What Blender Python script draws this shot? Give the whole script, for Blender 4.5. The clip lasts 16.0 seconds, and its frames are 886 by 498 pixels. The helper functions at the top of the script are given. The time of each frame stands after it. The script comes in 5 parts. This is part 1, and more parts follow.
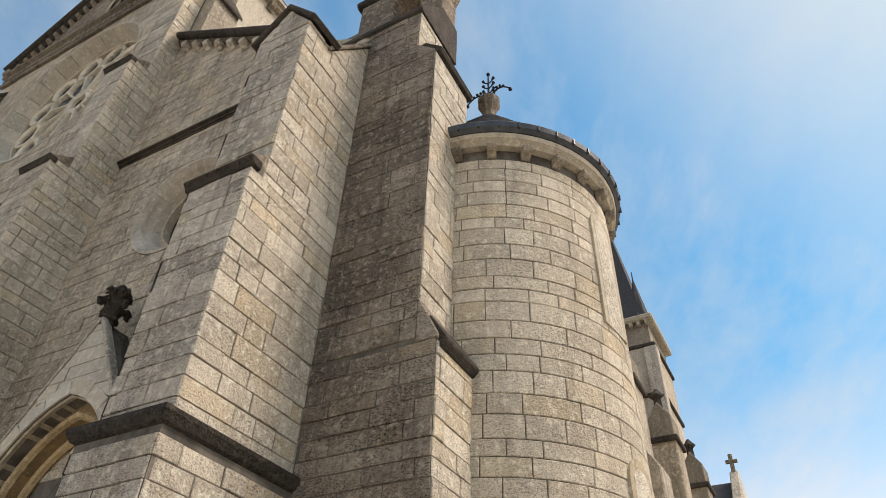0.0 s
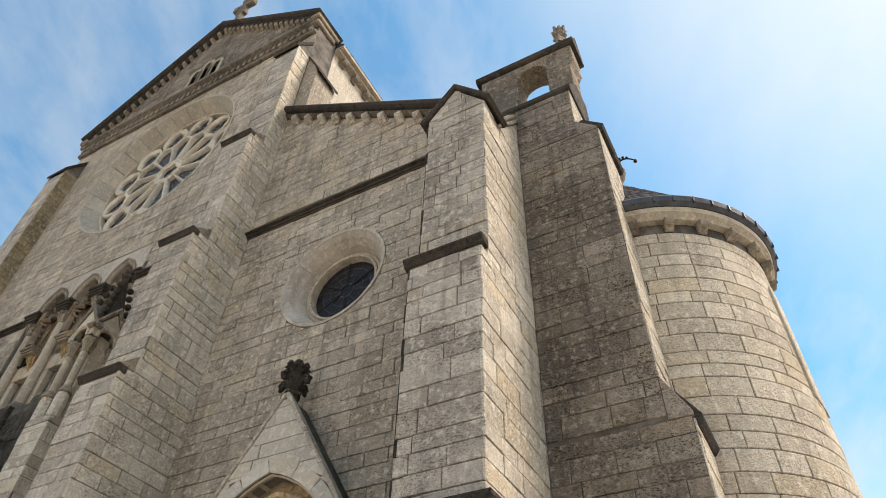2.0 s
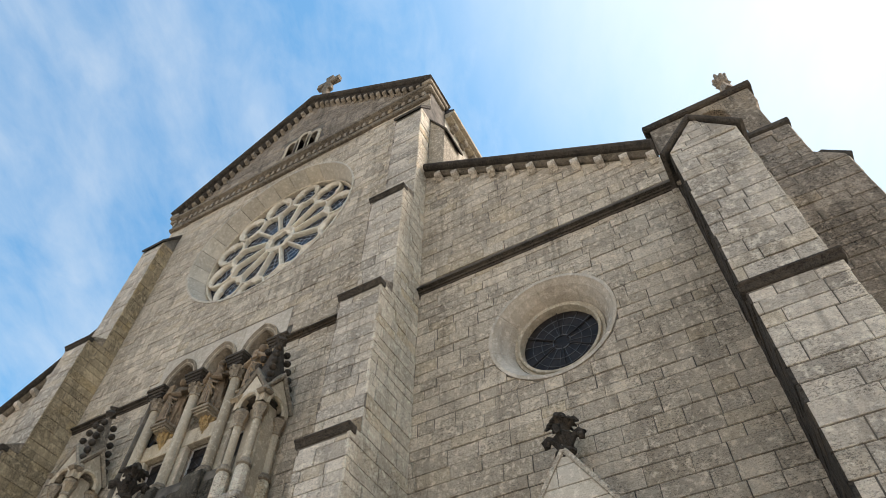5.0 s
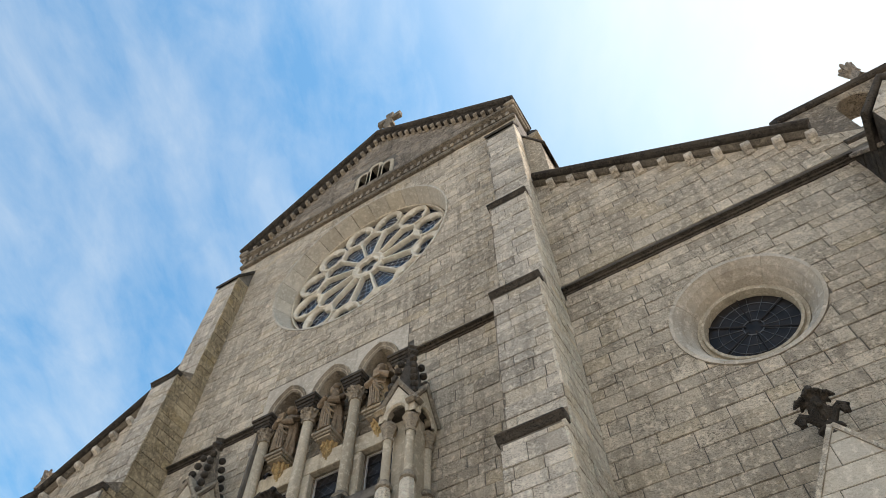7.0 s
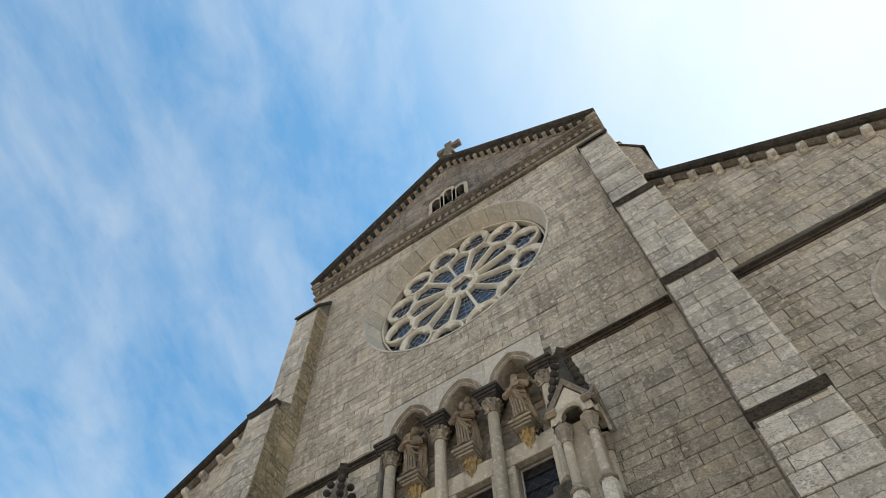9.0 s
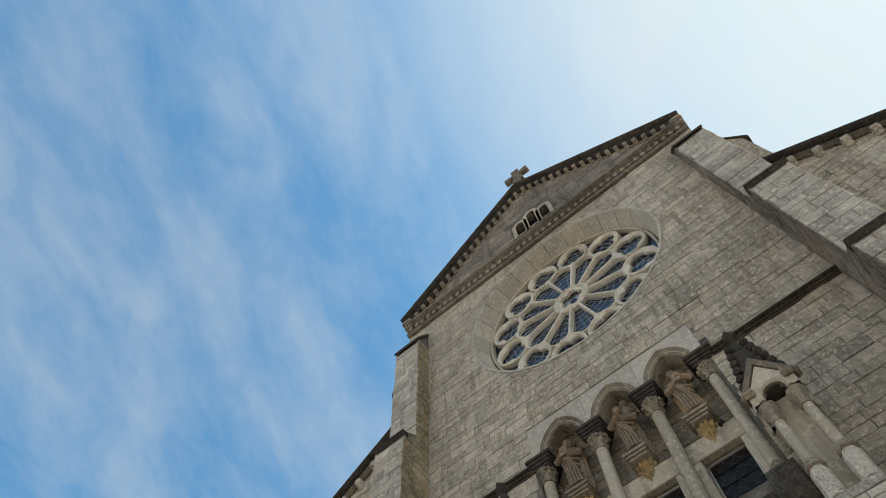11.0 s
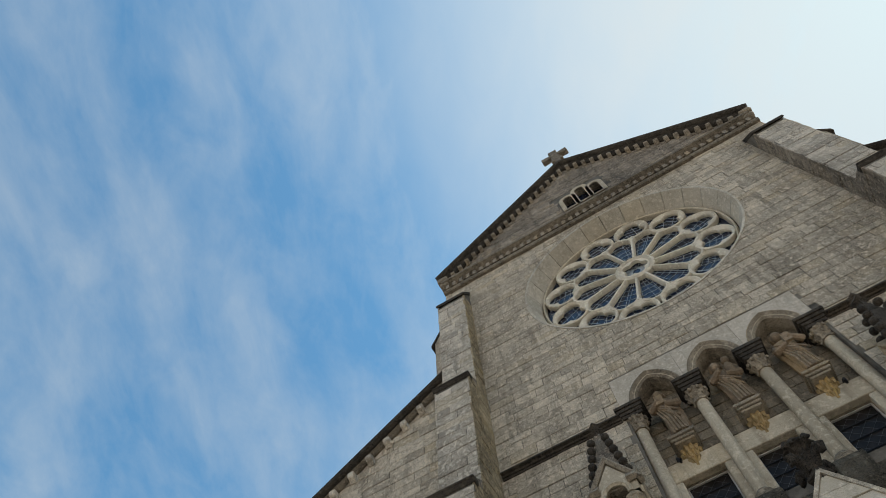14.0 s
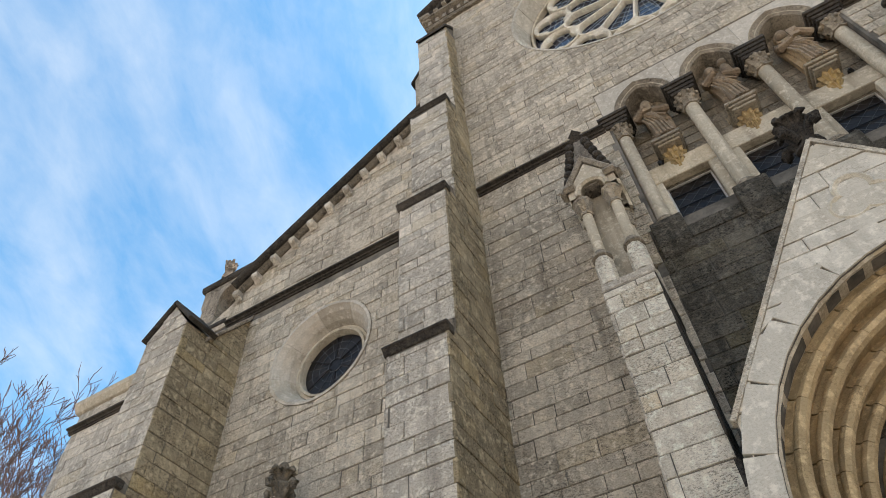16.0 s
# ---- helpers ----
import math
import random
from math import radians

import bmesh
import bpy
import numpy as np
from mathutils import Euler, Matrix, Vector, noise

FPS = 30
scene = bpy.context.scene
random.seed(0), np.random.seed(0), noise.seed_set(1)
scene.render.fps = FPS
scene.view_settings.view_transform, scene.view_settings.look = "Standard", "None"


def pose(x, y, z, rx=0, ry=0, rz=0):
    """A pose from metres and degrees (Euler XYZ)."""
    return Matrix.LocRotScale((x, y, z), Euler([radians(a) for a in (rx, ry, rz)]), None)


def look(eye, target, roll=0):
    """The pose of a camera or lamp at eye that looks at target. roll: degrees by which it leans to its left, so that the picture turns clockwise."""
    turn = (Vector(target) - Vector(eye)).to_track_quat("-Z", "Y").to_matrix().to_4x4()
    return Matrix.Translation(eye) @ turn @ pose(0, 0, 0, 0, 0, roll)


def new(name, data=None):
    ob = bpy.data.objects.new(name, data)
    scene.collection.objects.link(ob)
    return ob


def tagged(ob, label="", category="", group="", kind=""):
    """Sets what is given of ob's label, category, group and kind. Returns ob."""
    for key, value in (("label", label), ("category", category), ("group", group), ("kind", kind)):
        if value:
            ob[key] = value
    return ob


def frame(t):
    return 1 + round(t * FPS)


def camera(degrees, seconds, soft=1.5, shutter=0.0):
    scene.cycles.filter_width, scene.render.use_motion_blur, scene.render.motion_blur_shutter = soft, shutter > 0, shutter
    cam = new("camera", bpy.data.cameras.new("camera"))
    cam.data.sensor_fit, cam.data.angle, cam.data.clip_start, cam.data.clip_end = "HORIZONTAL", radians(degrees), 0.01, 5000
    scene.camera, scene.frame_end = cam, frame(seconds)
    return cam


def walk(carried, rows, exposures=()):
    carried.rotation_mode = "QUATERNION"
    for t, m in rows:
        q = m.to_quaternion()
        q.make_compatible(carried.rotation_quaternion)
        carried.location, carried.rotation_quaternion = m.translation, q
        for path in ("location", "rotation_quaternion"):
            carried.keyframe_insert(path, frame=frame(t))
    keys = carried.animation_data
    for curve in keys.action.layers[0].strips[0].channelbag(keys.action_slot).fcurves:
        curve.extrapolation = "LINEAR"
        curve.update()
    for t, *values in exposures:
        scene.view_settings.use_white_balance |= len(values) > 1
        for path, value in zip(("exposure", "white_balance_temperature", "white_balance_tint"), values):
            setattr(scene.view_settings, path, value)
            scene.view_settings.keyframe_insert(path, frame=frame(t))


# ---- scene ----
cam = camera(67.0, 16.0, soft=0.6)
PATH = [
    (0, (15.098, -4.771, 1.767), (14.34, -3.448, 3.062), 2.3),
    (0.5, (14.521, -5.012, 1.785), (13.769, -3.72, 3.113), 2.2),
    (1, (13.987, -5.35, 1.788), (13.255, -4.082, 3.151), 2.1),
    (1.5, (13.483, -5.711, 1.766), (12.768, -4.472, 3.163), 2.1),
    (2, (12.987, -6.135, 1.762), (12.29, -4.918, 3.188), 2.0),
    (2.5, (12.563, -6.494, 1.771), (11.887, -5.302, 3.227), 1.7),
    (3, (12.039, -6.705, 1.767), (11.38, -5.535, 3.249), 1.5),
    (5.5, (8.728, -6.783, 1.915), (8.14, -5.79, 3.548), 0.9),
    (6, (8.028, -6.782, 1.908), (7.452, -5.83, 3.569), 0.6),
    (6.5, (7.347, -6.808, 1.916), (6.785, -5.889, 3.601), 0.2),
    (7, (6.682, -6.763, 1.905), (6.144, -5.874, 3.614), -0.1),
    (7.5, (5.988, -6.882, 1.877), (5.474, -6.022, 3.608), -0.5),
    (8, (5.311, -7.01, 1.936), (4.829, -6.168, 3.685), -1.7),
    (10.5, (2.43, -6.976, 2.11), (1.973, -6.357, 3.956), -2.7),
    (11, (1.912, -7.354, 2.079), (1.471, -6.759, 3.937), -3.4),
    (11.5, (1.321, -7.771, 2.039), (0.897, -7.183, 3.903), -4.1),
    (12, (0.733, -8.112, 2.05), (0.32, -7.524, 3.916), -4.7),
    (12.5, (0.144, -8.207, 2.059), (-0.27, -7.618, 3.925), -5.3),
    (13, (-0.321, -8.084, 2.057), (-0.701, -7.476, 3.924), -5.2),
    (13.5, (-0.816, -7.86, 2.074), (-1.131, -7.208, 3.939), -5.3),
    (14, (-1.245, -7.719, 2.058), (-1.561, -7.058, 3.919), -5.7),
    (14.5, (-1.472, -7.445, 2.044), (-1.816, -6.729, 3.879), -5.5),
    (15, (-1.636, -6.991, 2.046), (-2.047, -6.153, 3.815), -4.7),
    (15.5, (-1.737, -6.603, 2.067), (-2.235, -5.621, 3.737), -4.2),
    (16, (-1.703, -6.135, 2.061), (-2.297, -5.024, 3.615), -3.9),
]
EXPOSURES = [(0, 0.5, 7550, 22), (3, 0.92, 7400, 22), (5.5, 0.98, 7300, 21), (8, 0.93, 7250, 20), (10.5, 0.58, 7050, 17), (14.2, 0.42, 7050, 17), (15, 0.75, 7100, 20), (16, 1.18, 7250, 22)]
walk(cam, [(t, look(eye, target, roll)) for t, eye, target, roll in PATH], EXPOSURES)

# ---- world and light ----
SUN_AZ, SUN_EL = 24.0, 52.0          # degrees from +x towards +y, and above the horizon
sun_dir = Vector((math.cos(radians(SUN_EL)) * math.cos(radians(SUN_AZ)), math.cos(radians(SUN_EL)) * math.sin(radians(SUN_AZ)), math.sin(radians(SUN_EL))))
sun = new("sun", bpy.data.lights.new("sun", "SUN"))
sun.data.energy, sun.data.angle, sun.data.color = 2.4, radians(20), (1.0, 0.95, 0.88)
sun.matrix_world = look(sun_dir * 60, (0, 0, 0))


def link(nt, a, b):
    nt.links.new(a, b)


def build_world():
    w = bpy.data.worlds.new("sky")
    scene.world = w
    w.use_nodes = True
    nt = w.node_tree
    nt.nodes.clear()
    N = nt.nodes.new
    out, bg = N("ShaderNodeOutputWorld"), N("ShaderNodeBackground")
    sky = N("ShaderNodeTexSky")
    sky.sky_type, sky.sun_disc = "NISHITA", False
    sky.sun_elevation, sky.sun_rotation = radians(SUN_EL), radians(90 - SUN_AZ)
    sky.dust_density, sky.air_density, sky.ozone_density = 1.0, 1.2, 2.2
    co = N("ShaderNodeTexCoord")
    # thin high cloud: the direction laid on a flat layer overhead
    sep = N("ShaderNodeSeparateXYZ")
    link(nt, co.outputs["Generated"], sep.inputs[0])
    zc = N("ShaderNodeMath"); zc.operation = "MAXIMUM"; zc.inputs[1].default_value = 0.0
    link(nt, sep.outputs["Z"], zc.inputs[0])
    za = N("ShaderNodeMath"); za.operation = "ADD"; za.inputs[1].default_value = 0.22
    link(nt, zc.outputs[0], za.inputs[0])
    dx = N("ShaderNodeMath"); dx.operation = "DIVIDE"
    dy = N("ShaderNodeMath"); dy.operation = "DIVIDE"
    link(nt, sep.outputs["X"], dx.inputs[0]); link(nt, za.outputs[0], dx.inputs[1])
    link(nt, sep.outputs["Y"], dy.inputs[0]); link(nt, za.outputs[0], dy.inputs[1])
    flat = N("ShaderNodeCombineXYZ")
    link(nt, dx.outputs[0], flat.inputs[0]); link(nt, dy.outputs[0], flat.inputs[1])
    mp = N("ShaderNodeMapping")
    mp.vector_type = "TEXTURE"
    mp.inputs["Rotation"].default_value = (0, 0, radians(24))
    mp.inputs["Scale"].default_value = (0.25, 0.52, 1)
    mp.inputs["Location"].default_value = (0.35, 0.1, 0)
    link(nt, flat.outputs[0], mp.inputs[0])
    n1 = N("ShaderNodeTexNoise")
    n1.inputs["Scale"].default_value, n1.inputs["Detail"].default_value = 1.25, 8
    n1.inputs["Roughness"].default_value, n1.inputs["Distortion"].default_value = 0.58, 0.22
    link(nt, mp.outputs[0], n1.inputs["Vector"])
    r1 = N("ShaderNodeMapRange")
    r1.inputs["From Min"].default_value, r1.inputs["From Max"].default_value = 0.40, 0.72
    r1.inputs["To Min"].default_value, r1.inputs["To Max"].default_value = 0.10, 0.58
    n2 = N("ShaderNodeTexNoise")
    n2.inputs["Scale"].default_value, n2.inputs["Detail"].default_value = 4.2, 6
    n2.inputs["Roughness"].default_value, n2.inputs["Distortion"].default_value = 0.6, 0.4
    link(nt, mp.outputs[0], n2.inputs["Vector"])
    layers = N("ShaderNodeMix")
    layers.inputs["Factor"].default_value = 0.3
    link(nt, n1.outputs["Fac"], layers.inputs["A"]); link(nt, n2.outputs["Fac"], layers.inputs["B"])
    link(nt, layers.outputs["Result"], r1.inputs["Value"])
    # the veil thickens towards the sun
    dot = N("ShaderNodeVectorMath"); dot.operation = "DOT_PRODUCT"
    dot.inputs[1].default_value = sun_dir
    link(nt, co.outputs["Generated"], dot.inputs[0])
    r2 = N("ShaderNodeMapRange")
    r2.inputs["From Min"].default_value, r2.inputs["From Max"].default_value = 0.62, 1.04
    r2.interpolation_type = "SMOOTHSTEP"
    link(nt, dot.outputs["Value"], r2.inputs["Value"])
    mx = N("ShaderNodeMath"); mx.operation = "MAXIMUM"
    veil = N("ShaderNodeMath"); veil.operation = "MULTIPLY_ADD"
    link(nt, r1.outputs[0], veil.inputs[0]); veil.inputs[1].default_value = 0.35
    link(nt, r2.outputs[0], veil.inputs[2])
    veil.use_clamp = True
    link(nt, r1.outputs[0], mx.inputs[0]); link(nt, veil.outputs[0], mx.inputs[1])
    fac = N("ShaderNodeMath"); fac.operation = "MULTIPLY"; fac.inputs[1].default_value = 0.92
    link(nt, mx.outputs[0], fac.inputs[0])
    sk = N("ShaderNodeVectorMath"); sk.operation = "MULTIPLY"
    sk.inputs[1].default_value = SKY_TINT
    link(nt, sky.outputs[0], sk.inputs[0])
    glow = N("ShaderNodeMapRange")
    glow.inputs["From Min"].default_value, glow.inputs["From Max"].default_value = 0.45, 1.0
    glow.inputs["To Min"].default_value, glow.inputs["To Max"].default_value = CLOUD_LOW, CLOUD_HIGH
    link(nt, dot.outputs["Value"], glow.inputs["Value"])
    cl = N("ShaderNodeVectorMath"); cl.operation = "SCALE"
    cl.inputs[0].default_value = (0.80, 0.95, 1.0)
    link(nt, glow.outputs[0], cl.inputs["Scale"])
    mix = N("ShaderNodeMix"); mix.data_type = "RGBA"
    link(nt, fac.outputs[0], mix.inputs["Factor"])
    link(nt, sk.outputs[0], mix.inputs["A"]); link(nt, cl.outputs[0], mix.inputs["B"])
    # warm low haze, mostly out of view, added to brighten and warm the facade
    hz = N("ShaderNodeMapRange")
    hz.interpolation_type = "SMOOTHSTEP"
    hz.inputs["From Min"].default_value, hz.inputs["From Max"].default_value = 0.0, 0.52
    hz.inputs["To Min"].default_value, hz.inputs["To Max"].default_value = 1.0, 0.0
    link(nt, sep.outputs["Z"], hz.inputs["Value"])
    mix2 = N("ShaderNodeMix"); mix2.data_type = "RGBA"
    mix2.inputs["B"].default_value = (9.2, 8.4, 7.3, 1)
    link(nt, hz.outputs[0], mix2.inputs["Factor"])
    link(nt, mix.outputs["Result"], mix2.inputs["A"])
    link(nt, mix2.outputs["Result"], bg.inputs["Color"])
    bg.inputs["Strength"].default_value = 0.1
    link(nt, bg.outputs[0], out.inputs[0])


SKY_TINT = (0.37, 1.27, 1.50)
CLOUD_LOW, CLOUD_HIGH = 5.6, 6.5
build_world()


# ---- materials ----
def shader(name):
    m = bpy.data.materials.new(name)
    m.use_nodes = True
    nt = m.node_tree
    return m, nt, nt.nodes["Principled BSDF"]


def ramp(nt, src, lo, hi, a, b):
    r = nt.nodes.new("ShaderNodeMapRange")
    r.inputs["From Min"].default_value, r.inputs["From Max"].default_value = lo, hi
    r.inputs["To Min"].default_value, r.inputs["To Max"].default_value = a, b
    link(nt, src, r.inputs["Value"])
    return r.outputs[0]


def noise_at(nt, vec, scale, detail=4, rough=0.55, stretch=None):
    if stretch:
        mp = nt.nodes.new("ShaderNodeMapping")
        mp.inputs["Scale"].default_value = stretch
        link(nt, vec, mp.inputs[0])
        vec = mp.outputs[0]
    n = nt.nodes.new("ShaderNodeTexNoise")
    n.inputs["Scale"].default_value, n.inputs["Detail"].default_value, n.inputs["Roughness"].default_value = scale, detail, rough
    link(nt, vec, n.inputs["Vector"])
    return n.outputs["Fac"]


def blend(nt, fac, a, b, mode="MIX"):
    m = nt.nodes.new("ShaderNodeMix")
    m.data_type, m.blend_type = "RGBA", mode
    for key, v in (("Factor", fac), ("A", a), ("B", b)):
        if isinstance(v, (int, float)):
            m.inputs[key].default_value = v
        elif isinstance(v, tuple):
            m.inputs[key].default_value = (*v, 1)
        else:
            link(nt, v, m.inputs[key])
    return m.outputs["Result"]


def stone(name, light, dark, warm, grime=0.5, lichen=0.5, relief=1.0, streak=0.5, rough=0.92):
    """Weathered limestone: a tone for each block, grime and streaks over several blocks, lichen specks and a tooled face."""
    m, nt, p = shader(name)
    geo, info = nt.nodes.new("ShaderNodeNewGeometry"), nt.nodes.new("ShaderNodeObjectInfo")
    pos = geo.outputs["Position"]
    add = nt.nodes.new("ShaderNodeMath"); add.operation = "ADD"
    link(nt, info.outputs["Random"], add.inputs[0]); link(nt, geo.outputs["Random Per Island"], add.inputs[1])
    fr = nt.nodes.new("ShaderNodeMath"); fr.operation = "FRACT"
    link(nt, add.outputs[0], fr.inputs[0])
    rnd = fr.outputs[0]
    mid = tuple(0.5 * a + 0.5 * b for a, b in zip(light, dark))
    c = blend(nt, ramp(nt, rnd, 0.0, 1.0, 0.0, 1.0), light, mid)
    second = nt.nodes.new("ShaderNodeMath"); second.operation = "MULTIPLY"; second.inputs[1].default_value = 7.31
    link(nt, rnd, second.inputs[0])
    fr2 = nt.nodes.new("ShaderNodeMath"); fr2.operation = "FRACT"
    link(nt, second.outputs[0], fr2.inputs[0])
    c = blend(nt, ramp(nt, fr2.outputs[0], 0.74, 1.0, 0.0, 0.6), c, warm)
    c = blend(nt, ramp(nt, fr2.outputs[0], 0.16, 0.0, 0.0, 0.4), c, dark)
    patch = noise_at(nt, pos, 0.42, 8, 0.68)
    c = blend(nt, ramp(nt, patch, 0.44, 0.60, 0.0, min(1.0, 1.4 * grime)), c, tuple(0.5 * (u + v) for u, v in zip(mid, dark)))
    c = blend(nt, ramp(nt, noise_at(nt, pos, 1.0, 5, 0.6, (5.0, 5.0, 0.4)), 0.5, 0.7, 0.0, min(1.0, 1.2 * streak)), c, tuple(0.8 * v for v in dark))
    c = blend(nt, ramp(nt, noise_at(nt, pos, 4.6, 7, 0.76), 0.53, 0.66, 0.0, 0.5 * lichen), c, tuple(0.7 * v for v in dark))
    # pits and lichen gather in patches
    where = nt.nodes.new("ShaderNodeMath"); where.operation = "MULTIPLY"
    link(nt, ramp(nt, noise_at(nt, pos, 1.7, 4, 0.6), 0.38, 0.60, 0.35, 1.0), where.inputs[0])
    link(nt, ramp(nt, noise_at(nt, pos, 34.0, 6, 0.78, (1.0, 1.0, 2.0)), 0.505, 0.575, 0.0, min(1.0, 1.2 * lichen)), where.inputs[1])
    c = blend(nt, where.outputs[0], c, tuple(0.26 * v for v in dark))
    c = blend(nt, ramp(nt, noise_at(nt, pos, 11.0, 6, 0.7), 0.52, 0.64, 0.0, 0.6), c, tuple(min(0.9, 1.2 * v) for v in light))
    c = blend(nt, ramp(nt, noise_at(nt, pos, 60.0, 3, 0.6), 0.45, 0.7, 0.0, 0.22), c, dark)
    link(nt, c, p.inputs["Base Color"])
    p.inputs["Roughness"].default_value = rough
    p.inputs["Specular IOR Level"].default_value = 0.25
    bp = nt.nodes.new("ShaderNodeBump")
    bp.inputs["Strength"].default_value, bp.inputs["Distance"].default_value = min(1.0, 1.0 * relief), 0.032 * relief
    h = nt.nodes.new("ShaderNodeMath"); h.operation = "ADD"
    link(nt, noise_at(nt, pos, 30.0, 6, 0.7), h.inputs[0])
    link(nt, noise_at(nt, pos, 9.0, 3, 0.5), h.inputs[1])
    link(nt, h.outputs[0], bp.inputs["Height"])
    link(nt, bp.outputs[0], p.inputs["Normal"])
    return m


def plain(name, a, b, scale=6.0, rough=0.6, metal=0.0, bump=0.3, dist=0.004):
    m, nt, p = shader(name)
    pos = nt.nodes.new("ShaderNodeNewGeometry").outputs["Position"]
    c = blend(nt, ramp(nt, noise_at(nt, pos, scale, 5, 0.6), 0.35, 0.65, 0.0, 1.0), a, b)
    c = blend(nt, ramp(nt, noise_at(nt, pos, scale * 9, 4, 0.6), 0.5, 0.75, 0.0, 0.4), c, tuple(0.5 * v for v in b))
    link(nt, c, p.inputs["Base Color"])
    p.inputs["Roughness"].default_value, p.inputs["Metallic"].default_value = rough, metal
    bp = nt.nodes.new("ShaderNodeBump")
    bp.inputs["Strength"].default_value, bp.inputs["Distance"].default_value = bump, dist
    link(nt, noise_at(nt, pos, scale * 5, 5, 0.6), bp.inputs["Height"])
    link(nt, bp.outputs[0], p.inputs["Normal"])
    return m


LIME = stone("limestone_wall", (0.74, 0.64, 0.495), (0.19, 0.158, 0.118), (0.58, 0.46, 0.29), 0.44, 0.62, 1.0, 0.45)
LIME_GREY = stone("limestone_grey", (0.78, 0.69, 0.56), (0.20, 0.173, 0.138), (0.60, 0.49, 0.33), 0.36, 0.60, 1.0, 0.4)
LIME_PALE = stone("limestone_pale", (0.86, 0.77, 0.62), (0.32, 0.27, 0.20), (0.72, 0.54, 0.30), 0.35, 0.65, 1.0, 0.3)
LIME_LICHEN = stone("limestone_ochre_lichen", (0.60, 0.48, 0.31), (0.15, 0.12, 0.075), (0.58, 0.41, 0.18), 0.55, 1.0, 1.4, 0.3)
LIME_TOWER = stone("limestone_tower", (0.80, 0.70, 0.545), (0.36, 0.30, 0.225), (0.68, 0.53, 0.32), 0.4, 0.55, 0.9, 0.35)
LIME_DRESSED = stone("limestone_dressed", (0.60, 0.525, 0.40), (0.27, 0.225, 0.16), (0.55, 0.42, 0.25), 0.45, 0.28, 0.5, 0.5)
LIME_TRACERY = stone("limestone_tracery", (0.80, 0.725, 0.59), (0.40, 0.35, 0.27), (0.72, 0.60, 0.42), 0.4, 0.25, 0.4, 0.3)
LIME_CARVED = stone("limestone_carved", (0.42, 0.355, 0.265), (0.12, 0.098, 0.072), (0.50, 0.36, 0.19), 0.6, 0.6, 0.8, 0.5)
# Darker limestone tone; on bed moulds and side door tympana it paints shade.
LIME_DIM = stone("limestone_dim", (0.30, 0.25, 0.185), (0.085, 0.072, 0.055), (0.30, 0.22, 0.12), 0.6, 0.8, 1.0, 0.5)
# Black-stained stone, also used to paint the shade on the south gabled buttress.
LIME_DARK = stone("limestone_blackened_shaded", (0.105, 0.088, 0.068), (0.026, 0.0225, 0.019), (0.11, 0.08, 0.05), 0.6, 0.8, 1.2, 0.5)
LIME_MOSS = stone("limestone_black_moss", (0.235, 0.205, 0.155), (0.040, 0.036, 0.028), (0.20, 0.16, 0.075), 0.7, 0.9, 2.0, 0.6)
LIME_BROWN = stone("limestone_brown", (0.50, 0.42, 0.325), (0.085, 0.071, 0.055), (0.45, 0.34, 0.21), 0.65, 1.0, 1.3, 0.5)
LIME_WARM = stone("limestone_warm_brown", (0.60, 0.45, 0.26), (0.25, 0.18, 0.095), (0.50, 0.34, 0.16), 0.5, 0.3, 0.5, 0.5)
STATUE = stone("limestone_statue", (0.36, 0.265, 0.175), (0.10, 0.075, 0.05), (0.46, 0.31, 0.15), 0.6, 0.4, 0.6, 0.4)
GILT = stone("limestone_gilded_ochre", (0.52, 0.37, 0.18), (0.18, 0.125, 0.065), (0.58, 0.39, 0.14), 0.5, 0.4, 0.8, 0.3)
LIME_SLAB = stone("limestone_slab", (0.63, 0.575, 0.475), (0.32, 0.285, 0.225), (0.62, 0.52, 0.36), 0.4, 0.25, 0.4, 0.35)
LIME_SMOOTH = stone("limestone_smooth", (0.60, 0.535, 0.44), (0.30, 0.26, 0.20), (0.52, 0.45, 0.33), 0.5, 0.25, 0.45, 0.4)
MORTAR = plain("mortar", (0.19, 0.167, 0.135), (0.06, 0.053, 0.042), 3.0, 0.95)
SLATE = stone("slate", (0.080, 0.077, 0.078), (0.040, 0.039, 0.041), (0.10, 0.092, 0.085), 0.4, 0.3, 0.4, 0.3, 0.8)
LEAD = plain("lead_sheet", (0.10, 0.105, 0.11), (0.055, 0.06, 0.065), 5.0, 0.5, 0.6)
IRON = plain("wrought_iron", (0.02, 0.02, 0.022), (0.035, 0.03, 0.028), 14.0, 0.55, 0.7)
BARK = plain("bark", (0.12, 0.085, 0.07), (0.06, 0.045, 0.04), 9.0, 0.9)
TWIG = plain("twig_bark", (0.11, 0.065, 0.052), (0.06, 0.038, 0.032), 9.0, 0.9)
PAVING = plain("paving", (0.44, 0.405, 0.35), (0.34, 0.31, 0.265), 1.2, 0.9, 0.0, 0.4, 0.01)
OAK = plain("oak_door", (0.10, 0.06, 0.035), (0.055, 0.033, 0.02), 5.0, 0.6)
WHITE_METAL = plain("pale_window_frame", (0.55, 0.53, 0.50), (0.42, 0.40, 0.37), 8.0, 0.5)
COPPER = plain("grey_zinc_flashing", (0.45, 0.48, 0.48), (0.33, 0.36, 0.36), 5.0, 0.4, 0.5)


